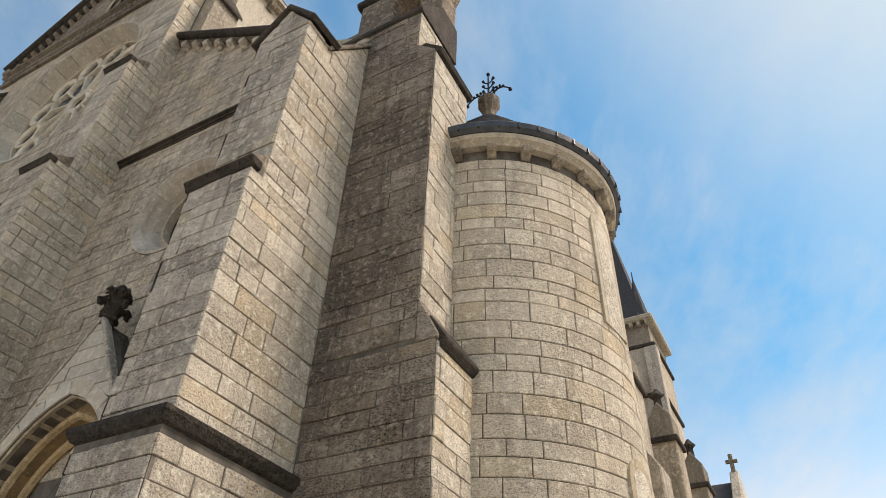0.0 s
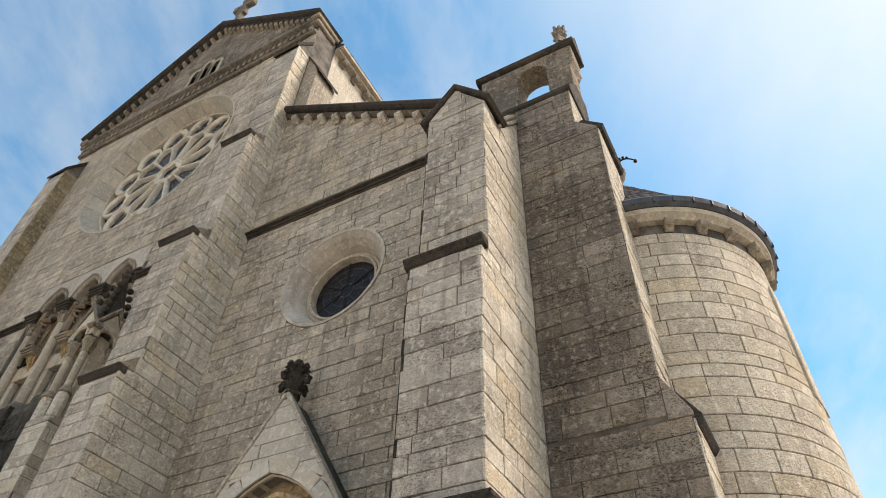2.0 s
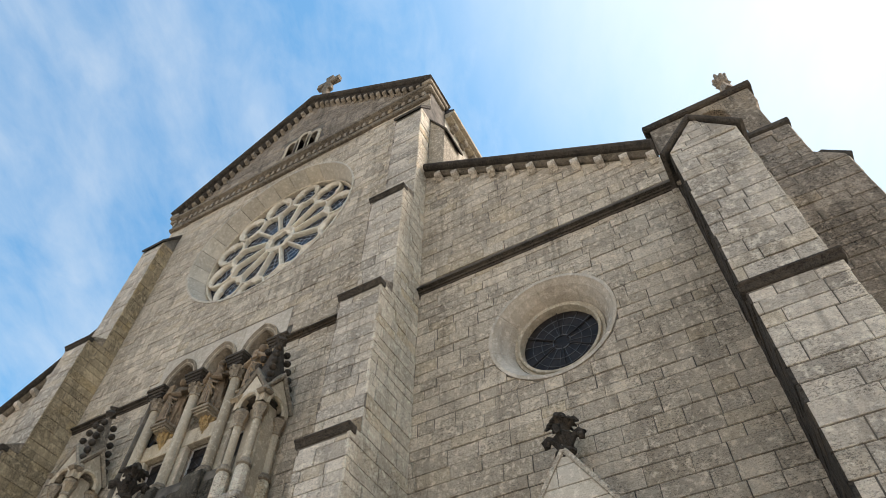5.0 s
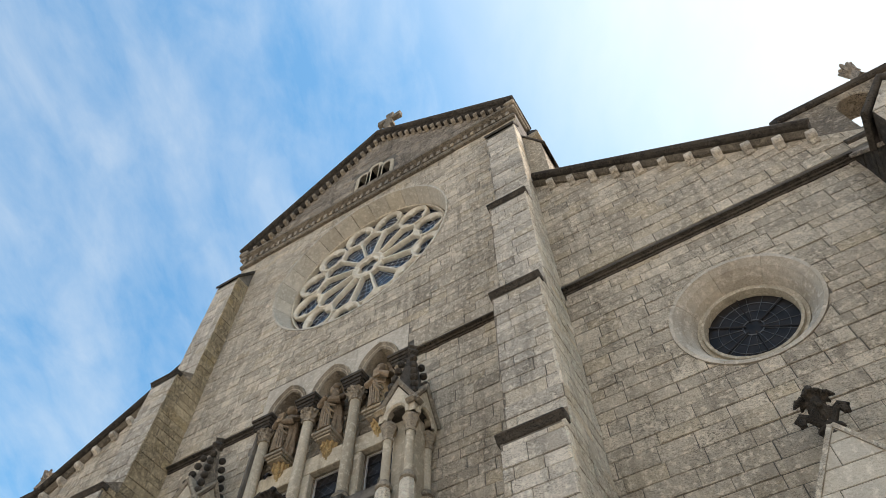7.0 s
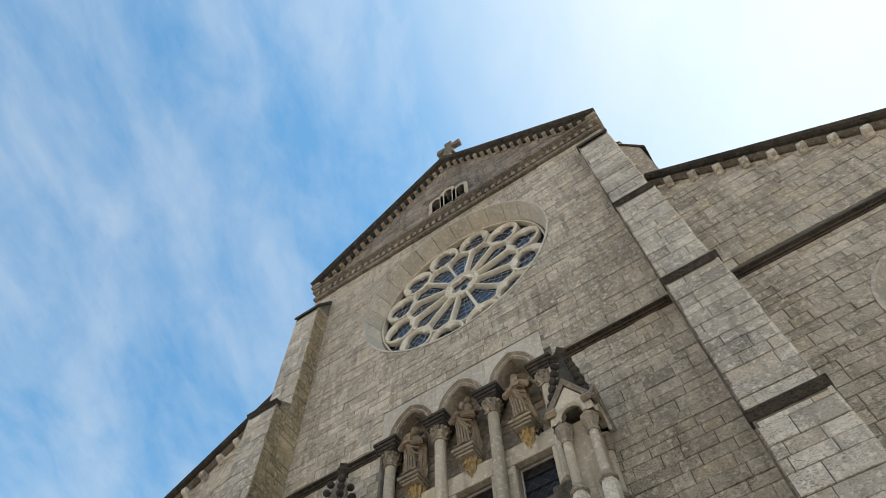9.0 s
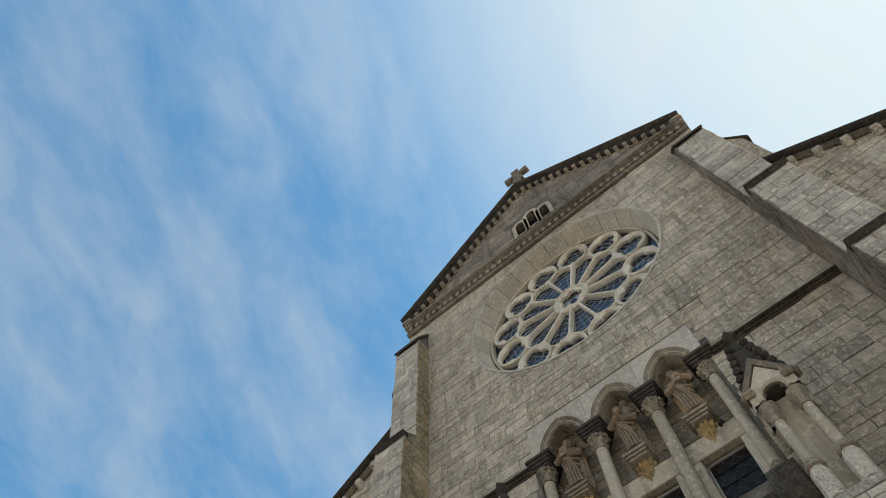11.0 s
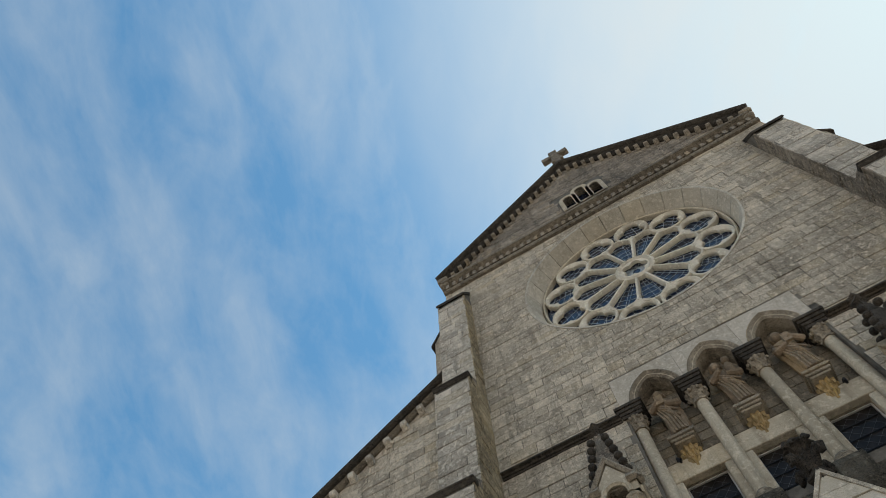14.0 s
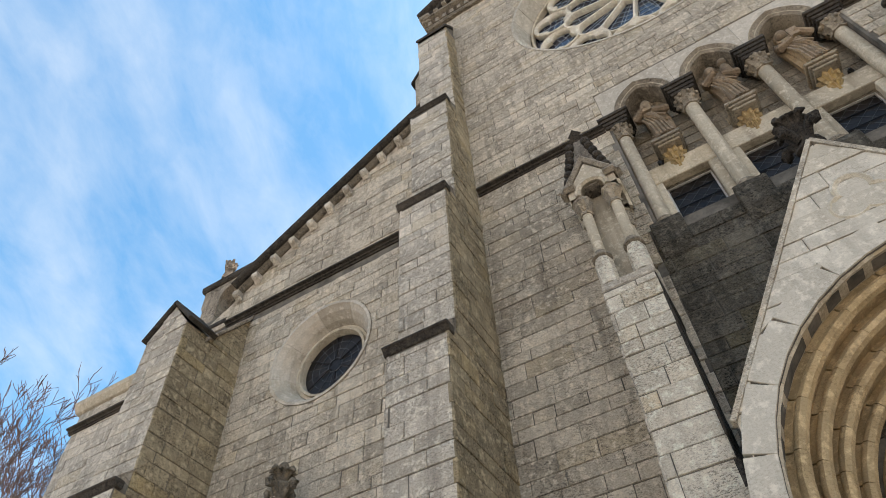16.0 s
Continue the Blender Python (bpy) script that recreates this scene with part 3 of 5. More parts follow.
for side in (-1, 1):
    a, b = (5.3 * side, EAVE - 0.25), (0.0, APEX + 0.05)
    roof_slab("roof_nave", [a, b, (0.0, APEX - 0.15), (5.1 * side, EAVE - 0.35)], 0.82, 34, "grey slate slope of the nave roof")
    roof_slab("roof_aisle", [(10.3 * side, AISLE_LO - 0.1), (5.0 * side, AISLE_HI + 0.05), (5.0 * side, AISLE_HI - 0.15), (10.3 * side, AISLE_LO - 0.3)], 0.82, 30, "grey slate slope of the aisle roof")
    sw = thing("wall_clerestory", (4.8 * side, 17, 10), "pale limestone upper side wall of the nave with a corbelled eaves cornice", "wall", kind="structure")
    xs = sorted((4.2 * side, 5.0 * side))
    part("wall_core", Solid().box(xs[0], xs[1], 0.82, 34, 0, 20.4), LIME_PALE, sw)
    ce = Solid().box(min(4.9 * side, 5.32 * side), max(4.9 * side, 5.32 * side), 0.82, 34, 20.28, 20.42)
    ce.box(min(4.9 * side, 5.2 * side), max(4.9 * side, 5.2 * side), 0.82, 34, 20.16, 20.276)
    part("cornice", ce, LIME_DRESSED, sw, "pale eaves cornice")
    cb = corbel_mesh(0.2, 0.2, 0.26)
    for i in range(24):
        ob = new("corbel", cb)
        ob.parent = sw
        ob.matrix_basis = Matrix.Translation(Vector((5.0 * side, 1.2 + i * 0.62, 20.16)) - base_of(sw)) @ pose(0, 0, 0, 0, 0, 90 * side)
    lw = thing("wall_aisle_side", (10.6 * side, 15, 0), "limestone side wall of the aisle", "wall", kind="structure")
    xs = sorted((10.1 * side, 10.8 * side))
    part("wall_core", Solid().box(xs[0], xs[1], 0.82, 30, 0, 12.05), LIME, lw)


# ---- buttresses ----
def ledge(parent, x0, x1, y, z, d, material=None, up=0.3, over=0.05):
    """A dark drip moulding across the front, with the weathered slope above it. y: the face below; d: how far the stage above stands back."""
    part("weathered_slope", Solid().prism_x([(y - 0.06, z + 0.015), (y + d, z + up), (y + d + 0.1, z + up), (y + d + 0.1, z + 0.015)], x0, x1), LIME_BROWN, parent, bevel=0.008)
    poly = [(y + 0.05, z - 0.11), (y - 0.02, z - 0.10), (y - 0.06, z - 0.03), (y - 0.08, z - 0.025), (y - 0.08, z + 0.012), (y + 0.1, z + 0.012), (y + 0.1, z - 0.11)]
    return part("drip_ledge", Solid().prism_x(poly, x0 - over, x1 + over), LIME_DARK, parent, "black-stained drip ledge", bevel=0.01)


def nave_buttress(side):
    xa, xb = (4.2, 5.0) if side > 0 else (-5.05, -4.25)
    b = thing("buttress", ((xa + xb) / 2, -0.7, 0), "tall stepped limestone buttress with dark drip ledges and lichen", "buttress", "nave front buttresses")
    stages = ((0.0, 7.36, -1.40), (7.36, 10.48, -1.17), (10.48, 13.98, -0.83), (13.98, 18.5, -0.44))
    core = Solid()
    for z0, z1, y in stages:
        core.box(xa, xb, y, -0.001, z0, z1)
    core.prism_x([(-0.44, 18.5), (-0.002, 19.3), (-0.002, 18.5)], xa, xb)
    part("core", core, MORTAR, b)
    for i, (z0, z1, y) in enumerate(stages):
        if i < 3:
            ledge(b, xa, xb, y, z1, stages[i + 1][2] - y, over=0.04)
        low = 0.0 if i == 0 else stages[i - 1][1] + 0.28
        ashlar(b, (xa, y), (1, 0, 0), xb - xa, low, z1 - 0.13, LIME_GREY, 40 + i + 7 * side, pieces=40, mean=0.45)
        # South buttress: flanks painted for light, paler towards the sun, brown away from it.
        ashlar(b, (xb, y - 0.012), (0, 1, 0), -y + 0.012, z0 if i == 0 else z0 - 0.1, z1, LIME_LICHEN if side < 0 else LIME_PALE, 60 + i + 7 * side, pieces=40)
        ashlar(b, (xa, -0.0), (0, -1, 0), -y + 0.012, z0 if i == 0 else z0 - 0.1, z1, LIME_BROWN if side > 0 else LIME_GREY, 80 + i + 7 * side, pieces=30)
    cap = Solid().prism_x([(-0.50, 18.44), (-0.52, 18.52), (-0.50, 18.58), (-0.02, 19.42), (-0.02, 19.2)], xa - 0.03, xb + 0.03)
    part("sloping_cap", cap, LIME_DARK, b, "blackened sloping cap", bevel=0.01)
    return b


for side in (1, -1):
    nave_buttress(side)
    # side buttress at the corner of the nave, above the aisle roof
    xs = sorted((5.0 * side, 5.45 * side))
    c = thing("buttress", (5.2 * side, 0.4, 12), "short limestone buttress on the flank of the nave", "buttress")
    top = [(5.002 * side, 12.0), (5.45 * side, 12.0), (5.45 * side, 17.6), (5.002 * side, 18.6)]
    part("core", Solid().prism(top, 0.02, 0.8), LIME, c)
    part("sloping_cap", Solid().prism([(5.0 * side, 18.66), (5.55 * side, 17.56), (5.55 * side, 17.44), (5.0 * side, 18.54)], -0.02, 0.86), LIME_DARK, c, bevel=0.01)


def corner_buttress(side):
    """The buttress that stands out to the front at the aisle's corner, with a gabled head."""
    xa, xb = (9.9, 10.8) if side > 0 else (-10.16, -9.26)
    xm = (xa + xb) / 2
    b = thing("gabled_buttress", (xm, -0.8, 0), "broad limestone buttress with a moulded plinth ledge and a gabled head", "buttress", "gabled corner buttresses")
    core = Solid()
    core.box(xa - 0.05, xb + 0.05, -1.60, -0.002, 0, 4.12)
    core.box(xa, xb, -1.50, -0.002, 4.12, 7.18)
    core.box(xa, xb, -1.30, -0.002, 7.18, 10.25)
    core.prism([(xa, 10.25), (xb, 10.25), (xm, 10.80)], -1.30, -0.35)
    core.prism_x([(-0.80, 10.2), (-0.002, 11.36), (-0.002, 10.2)], xa, xb)
    part("core", core, MORTAR, b)
    # plinth ledge round three sides
    path_prof = [(0.0, 4.02), (0.04, 4.04), (0.08, 4.11), (0.08, 4.15), (-0.04, 4.21)]
    s = Solid()
    rings = []
    for o, z in path_prof:
        x0, x1, y = xa - 0.05 - o, xb + 0.05 + o, -1.60 - o
        rings.append([(x0, -0.004, z), (x0, y, z), (x1, y, z), (x1, -0.004, z)])
    v = [p for r in rings for p in r]
    f = [(i * 4 + j, i * 4 + j + 1, i * 4 + j + 5, i * 4 + j + 4) for i in range(4) for j in range(3)] + [(16, 17, 18, 19), (3, 2, 1, 0)]
    s.add(v, f)
    part("plinth_ledge", s, LIME_DARK, b, "blackened moulded plinth ledge")
    ledge(b, xa, xb, -1.50, 7.16, 0.2, over=0.06, up=0.28)
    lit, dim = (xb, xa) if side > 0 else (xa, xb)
    for i, (z0, z1, y, o) in enumerate(((0, 4.01, -1.60, 0.05), (4.21, 7.04, -1.50, 0), (7.42, 10.25, -1.30, 0))):
        ashlar(b, (xa - o, y), (1, 0, 0), xb - xa + 2 * o, z0, z1, LIME_GREY, 130 + i + 9 * side, pieces=60, mean=0.48)
        # South: paler stone paints the sunward flank; near-black is weathering plus painted shade.
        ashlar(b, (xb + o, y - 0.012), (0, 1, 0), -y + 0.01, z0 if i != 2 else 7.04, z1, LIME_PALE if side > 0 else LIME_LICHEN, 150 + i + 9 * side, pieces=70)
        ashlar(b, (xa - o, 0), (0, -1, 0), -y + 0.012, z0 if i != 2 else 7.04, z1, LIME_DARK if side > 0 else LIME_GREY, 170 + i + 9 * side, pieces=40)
    k = 0.6 / 0.45
    ashlar(b, (xa, -1.30), (1, 0, 0), xb - xa, 10.25, 10.85, LIME_GREY, 190 + side, clips=((-k, 1, 10.25), (k, 1, 10.25 + k * (xb - xa))), pieces=0)
    path = [(xb + 0.05, 10.21), (xm, 10.82), (xa - 0.05, 10.21)]
    s = Solid().sweep(path, [(0.03, -1.32), (0.045, -1.36), (0.08, -1.375), (0.11, -1.35), (0.12, -0.72), (0.03, -0.72)])
    part("gable_coping", s, LIME_DARK, b, "grimy gabled stone coping", bevel=0.008)
    s = Solid().prism_x([(-0.84, 10.12), (-0.86, 10.2), (-0.006, 11.46), (-0.006, 11.34)], xa - 0.06, xb + 0.06)
    part("weathered_slope", s, LIME_BROWN, b, "mossy stone slope behind the gabled head", bevel=0.01)
    # The slope's cheeks repeat the light and shade painted on the flanks.
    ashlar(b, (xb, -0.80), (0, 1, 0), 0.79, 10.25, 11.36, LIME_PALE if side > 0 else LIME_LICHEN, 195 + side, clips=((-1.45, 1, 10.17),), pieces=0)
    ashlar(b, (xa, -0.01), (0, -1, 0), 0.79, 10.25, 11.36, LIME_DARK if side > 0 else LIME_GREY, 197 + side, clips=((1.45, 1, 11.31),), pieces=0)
    return b


def side_buttress(side):
    """The buttress that stands out sideways, flush with the front, with its stepped right flank and the shaft of the bellcote above."""
    e = lambda x: side * x
    xs = lambda a, b: sorted((e(a), e(b)))
    b = thing("side_buttress", (e(11.4), 0.5, 0), "stepped limestone corner buttress with a brown front and pale flank", "buttress", "side buttresses")
    poly = [(10.8, 0), (12.33, 0), (12.33, 5.33), (12.1, 5.8), (12.1, 10.42), (11.78, 10.72), (11.78, 11.72), (10.0, 11.72), (10.0, 11.42), (10.8, 11.42)]
    core = [(e(x), z) for x, z in poly]
    part("core", pierced(core, [], 0.004, 1.0), MORTAR, b)
    # Light put into the stone: brown on the front, pale on the brighter flank.
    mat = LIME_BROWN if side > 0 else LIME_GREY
    x0, x1 = xs(10.82, 12.33)
    ox = lambda x: (e(x) - x0)
    t = 0.47 / 0.23
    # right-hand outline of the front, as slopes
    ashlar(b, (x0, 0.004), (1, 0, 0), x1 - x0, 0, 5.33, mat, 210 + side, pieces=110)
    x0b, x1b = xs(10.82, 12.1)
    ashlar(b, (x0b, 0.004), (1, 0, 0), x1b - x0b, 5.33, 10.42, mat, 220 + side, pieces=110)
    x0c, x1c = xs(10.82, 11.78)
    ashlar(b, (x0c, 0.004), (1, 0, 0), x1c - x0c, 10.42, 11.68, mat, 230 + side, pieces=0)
    part("weathering", Solid().prism([(e(12.1), 5.33), (e(12.345), 5.33), (e(12.345), 5.38), (e(12.1), 5.86)], -0.014, 1.0), LIME_BROWN, b, bevel=0.006)
    part("shoulder", Solid().prism([(e(11.78), 10.42), (e(12.1), 10.42), (e(11.78), 10.75)], -0.012, 1.0), LIME_BROWN, b, bevel=0.006)
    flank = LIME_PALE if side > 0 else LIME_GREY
    o, u = (0, (0, 1, 0)) if side > 0 else (1.0, (0, -1, 0))
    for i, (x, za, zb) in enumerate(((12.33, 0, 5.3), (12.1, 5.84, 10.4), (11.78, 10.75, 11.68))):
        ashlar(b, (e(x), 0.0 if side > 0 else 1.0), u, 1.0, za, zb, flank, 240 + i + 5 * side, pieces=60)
    # drip courses on the flank
    s = Solid().prism([(e(12.3), 5.22), (e(12.37), 5.24), (e(12.42), 5.31), (e(12.42), 5.35), (e(12.22), 5.66), (e(12.2), 5.3)], 0.03, 1.06)
    part("drip_ledge", s, LIME_DARK, b, "black-stained drip ledge", bevel=0.008)
    s = Solid().prism([(e(12.1), 10.36), (e(12.17), 10.38), (e(12.2), 10.46), (e(11.9), 10.76), (e(11.8), 10.72)], 0.02, 1.06)
    part("drip_ledge", s, LIME_DARK, b, "black-stained drip ledge", bevel=0.008)
    return b


def bellcote(side):
    e = lambda x: side * x
    b = thing("bellcote", (e(10.95), 0.65, 11.72), "small limestone bellcote with one round-headed opening", "bellcote", "corner bellcotes")
    hole = [(e(11.32), 12.75), (e(10.70), 12.75)] + [(e(11.01) - side * 0.31 * math.cos(radians(a)), 13.68 + 0.33 * math.sin(radians(a))) for a in range(0, 181, 20)]
    if side < 0:
        hole = hole[::-1]
    part("shaft", pierced([(e(9.92), 11.85), (e(11.8), 11.85), (e(11.8), 13.5), (e(11.88), 13.68), (e(11.88), 14.21), (e(9.92), 14.21)], [hole], 0.6, 1.12), LIME_BROWN, b, bevel=0.015)
    s = Solid().prism_x([(0.0, 11.68), (-0.05, 11.72), (-0.05, 11.8), (0.595, 12.72), (1.14, 12.72), (1.14, 11.68)], min(e(10.0), e(11.83)), max(e(10.0), e(11.83)))
    part("ledge", s, LIME_DARK, b, bevel=0.008)
    s = Solid().prism_x([(0.58, 14.21), (0.54, 14.25), (0.52, 14.35), (0.88, 14.9), (1.24, 14.35), (1.24, 14.25), (1.15, 14.21)], min(e(9.82), e(11.96)), max(e(9.82), e(11.96)))
    part("coping", s, LIME_DARK, b, "dark saddleback coping", bevel=0.01)
    fx, fy, fz = e(11.66), 0.9, 14.82
    f = thing("finial", (fx, fy, fz), "carved stone crocket finial on the bellcote", "finial", "bellcote finials")
    s = Solid().lathe(fx, fy, [(0.15, fz), (0.11, fz + 0.2), (0.09, fz + 0.34), (0.14, fz + 0.38), (0.10, fz + 0.43), (0.11, fz + 0.6), (0.04, fz + 0.66)], 12, lobes=4, depth=0.2)
    part("knop", s, LIME_BROWN, f, smooth=True)
    up = Vector((0, 0, 1))
    m = Vector((fx, fy, fz + 0.40))
    for k in range(8):
        u = Vector((math.cos(radians(20 + 45 * k)), math.sin(radians(20 + 45 * k)), 0))
        h = 0.44 if k % 2 else 0.36
        leaf = Solid().tube([m + u * 0.04, m + u * 0.09 + up * 0.1, m + u * 0.10 + up * 0.2, m + u * 0.15 + up * 0.68 * h], [0.045, 0.058, 0.058, 0.028], 6)
        part("leaf", leaf, LIME_BROWN, f, smooth=True)
    zc = Solid().box(min(e(10.62), e(11.4)), max(e(10.62), e(11.4)), 0.545, 0.595, 12.72, 12.77)
    part("flashing", zc, COPPER, b, "bright zinc flashing on the sill")


for side in (1, -1):
    corner_buttress(side)
    if side > 0:
        side_buttress(side)
    bellcote(side)


def annex():
    """The lower wall that carries on beyond the other corner, with its eaves cornice and string course."""
    b = thing("wall_annex", (-12.0, 1.5, 0), "limestone corner wall with a moulded cornice and string course", "wall", kind="structure")
    part("wall_core", Solid().box(-13.85, -10.85, 0.004, 3.0, 0, 11.2), MORTAR, b)
    ashlar(b, (-13.85, 0.004), (1, 0, 0), 3.0, 0, 10.6, LIME_GREY, 611, pieces=150, stretch=(5, 11))
    ashlar(b, (-13.85, 0.004), (1, 0, 0), 3.0, 10.75, 11.1, LIME_GREY, 612, pieces=0)
    moulded_string(b, -13.9, -10.2, 10.68)
    part("cornice", Solid().prism_x([(0.0, 11.1), (-0.06, 11.12), (-0.14, 11.24), (-0.16, 11.34), (0.3, 11.42), (0.3, 11.1)], -13.95, -10.2), LIME_DRESSED, b, bevel=0.006)


annex()


# ---- round stair tower ----
TOWER = (11.85, 2.42, 1.75)


def stair_tower():
    cx, cy, r = TOWER
    t = thing("stair_tower", (cx, cy, 0), "round pale limestone stair tower with corbelled eaves and a slate cone", "tower")
    part("drum", Solid().lathe(cx, cy, [(r - 0.006, 0), (r - 0.006, 9.1)], 64), MORTAR, t, smooth=True)
    rng = random.Random(5)
    rest = Solid()
    count = 0
    for k in range(len(COURSES) - 1):
        v0, v1 = COURSES[k], min(COURSES[k + 1], 8.95)
        if v1 - v0 < 0.08:
            continue
        a = -150.0 + rng.random() * 15
        while a < 90:
            w = math.degrees(rng.choice((0.36, 0.42, 0.5, 0.56, 0.64)) / r)
            n = 3
            ja = math.degrees(0.005 / r)
            rr = r + 0.008 + rng.uniform(-0.003, 0.004)
            pts, faces = [], []
            for (q, zz0, zz1, m) in ((r - 0.03, v0 + 0.005, v1 - 0.005, 0), (rr - 0.007, v0 + 0.005, v1 - 0.005, 0), (rr, v0 + 0.012, v1 - 0.012, math.degrees(0.007 / r))):
                for i in range(n + 1):
                    b = radians(a + ja + m + (w - 2 * ja - 2 * m) * i / n)
                    pts += [(cx + q * math.cos(b), cy + q * math.sin(b), zz0), (cx + q * math.cos(b), cy + q * math.sin(b), zz1)]
            L = 2 * (n + 1)
            for i in range(n):
                faces.append((2 * L + 2 * i, 2 * L + 2 * i + 2, 2 * L + 2 * i + 3, 2 * L + 2 * i + 1))
                for o in (0, L):
                    faces.append((o + 2 * i, o + 2 * i + 2, o + L + 2 * i + 2, o + L + 2 * i))
                    faces.append((o + 2 * i + 1, o + L + 2 * i + 1, o + L + 2 * i + 3, o + 2 * i + 3))
            for o in (0, L):
                faces.append((o, o + L, o + L + 1, o + 1))
                e = 2 * n
                faces.append((o + e, o + e + 1, o + L + e + 1, o + L + e))
            a += w
            if count < 290 and v0 > 2.6 and -125 < a < 40:
                so = Solid().add(pts, faces)
                me = bpy.data.meshes.new("stone_block")
                me.from_pydata(so.v, [], so.f)
                me.materials.append(LIME_TOWER)
                ob = new("stone_block", me)
                ob.parent = t
                ob.location = -base_of(t)
                count += 1
            else:
                rest.add(pts, faces)
    me = bpy.data.meshes.new("facing")
    me.from_pydata(rest.v, [], rest.f)
    me.materials.append(LIME_TOWER)
    ob = new("facing", me)
    ob.parent, ob.location = t, -base_of(t)
    tagged(ob, kind="stuff")
    part("cornice", Solid().lathe(cx, cy, [(r, 9.07), (r + 0.10, 9.07), (r + 0.12, 9.12), (r + 0.17, 9.16), (r + 0.18, 9.24), (r + 0.1, 9.3)], 72), LIME_DRESSED, t, "warm moulded eaves cornice", smooth=True)
    cmm = corbel_mesh(0.13, 0.15, 0.17)
    for i in range(20):
        a = -140 + i * 15.0
        ob = new("corbel", cmm)
        ob.parent = t
        ob.matrix_basis = Matrix.Translation(Vector((cx + r * math.cos(radians(a)), cy + r * math.sin(radians(a)), 9.07)) - base_of(t)) @ pose(0, 0, 0, 0, 0, a + 90)
    gut = part("gutter", Solid().lathe(cx, cy, [(r + 0.10, 9.26), (r + 0.19, 9.25), (r + 0.25, 9.30), (r + 0.265, 9.38), (r + 0.24, 9.42), (r + 0.1, 9.42)], 72), LEAD, t, "dark lead gutter", smooth=True)
    st = Solid().box(-0.01, 0.01, -(r + 0.272), -(r + 0.2), 9.28, 9.385).mesh("gutter_strap")
    st.materials.append(LEAD)
    for i in range(34):
        ob = new("gutter_strap", st)
        ob.parent = gut
        ob.matrix_basis = Matrix.Translation((cx, cy, 0)) @ pose(0, 0, 0, 0, 0, -60 + i * 8)
    cone = part("cone_roof", Solid().lathe(cx, cy, [(r + 0.16, 9.40), (0.16, 11.9), (0.1, 11.91)], 40), SLATE, t)
    # slates in overlapping rings
    sl = Solid()
    rng = random.Random(8)
    cone_at = lambda f: (r + 0.18 - (r + 0.03) * f, 9.40 + 2.5 * f)
    for j in range(18):
        f0 = j / 18
        q0, z0 = cone_at(f0)
        f1 = min(1.0, (j + 1.25) / 18)
        q1, z1 = cone_at(f1)
        n = max(10, int(2 * math.pi * q0 / 0.17))
        off = rng.random()
        for i in range(n):
            a0, a1 = 2 * math.pi * (i + off + 0.03) / n, 2 * math.pi * (i + off + 0.97) / n
            z = z0 + rng.uniform(0, 0.012)
            sl.add([(cx + q0 * math.cos(a0), cy + q0 * math.sin(a0), z + 0.022), (cx + q0 * math.cos(a1), cy + q0 * math.sin(a1), z + 0.022),
                    (cx + q1 * math.cos(a1), cy + q1 * math.sin(a1), z1 + 0.008), (cx + q1 * math.cos(a0), cy + q1 * math.sin(a0), z1 + 0.008),
                    (cx + q0 * math.cos(a0), cy + q0 * math.sin(a0), z + 0.004), (cx + q0 * math.cos(a1), cy + q0 * math.sin(a1), z + 0.004)],
                   [(0, 1, 2, 3), (4, 5, 1, 0)])
    me = bpy.data.meshes.new("slate_covering")
    me.from_pydata(sl.v, [], sl.f)
    me.materials.append(SLATE)
    ob = new("slate_covering", me)
    ob.parent, ob.location = t, -base_of(t)
    tagged(ob, kind="stuff")
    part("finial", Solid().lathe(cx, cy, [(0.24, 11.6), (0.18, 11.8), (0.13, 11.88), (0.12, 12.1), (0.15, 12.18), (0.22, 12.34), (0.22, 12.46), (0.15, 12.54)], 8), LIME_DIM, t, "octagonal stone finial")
    c = thing("iron_cross", (cx, cy, 12.3), "ornate black wrought iron cross on the tower finial", "cross")
    zb = 12.3
    part("upright", Solid().tube([(cx, cy, zb), (cx, cy, zb + 1.0)], [0.028, 0.016]), IRON, c)
    for sgn in (-1, 1):
        pts = [(cx + sgn * 0.40 * u, cy, zb + 0.26 + 0.2 * math.sin(u * 2.6)) for u in (0, 0.25, 0.5, 0.75, 1.0, 1.12)]
        part("arm", Solid().tube(pts, [0.022, 0.02, 0.018, 0.016, 0.014, 0.012]), IRON, c)
        part("knob", Solid().ball((cx + sgn * 0.45, cy, pts[-1][2] - 0.03), 0.04), IRON, c)
        for k in range(4):
            part("leaf_scroll", Solid().tube([(cx, cy, zb + 0.24 + 0.16 * k), (cx + sgn * 0.07, cy, zb + 0.3 + 0.16 * k), (cx + sgn * 0.11, cy, zb + 0.38 + 0.16 * k)], [0.014, 0.012, 0.035]), IRON, c)
            part("leaf_bud", Solid().ball((cx + sgn * (0.10 + 0.07 * k), cy, zb + 0.32 + 0.2 * math.sin((0.3 + 0.2 * k) * 2.6)), 0.03), IRON, c)
    part("tip", Solid().ball((cx, cy, zb + 1.03), 0.04), IRON, c)
    for i, (a, z0, z1) in enumerate(((-8.0, 6.3, 7.9), (-8.0, 2.6, 4.4))):
        w = thing("window_slit", (cx + r * math.cos(radians(a)), cy + r * math.sin(radians(a)), z0), "narrow round-headed window slit in the stair tower", "window", "tower slits", "structure")
        fr = Solid()
        m = Matrix.Translation((cx, cy, 0)) @ pose(0, 0, 0, 0, 0, a + 90)
        prof = [(0.2, z0), *arc(0, z1, 0.2, 0, 180, 8), (-0.2, z0)]
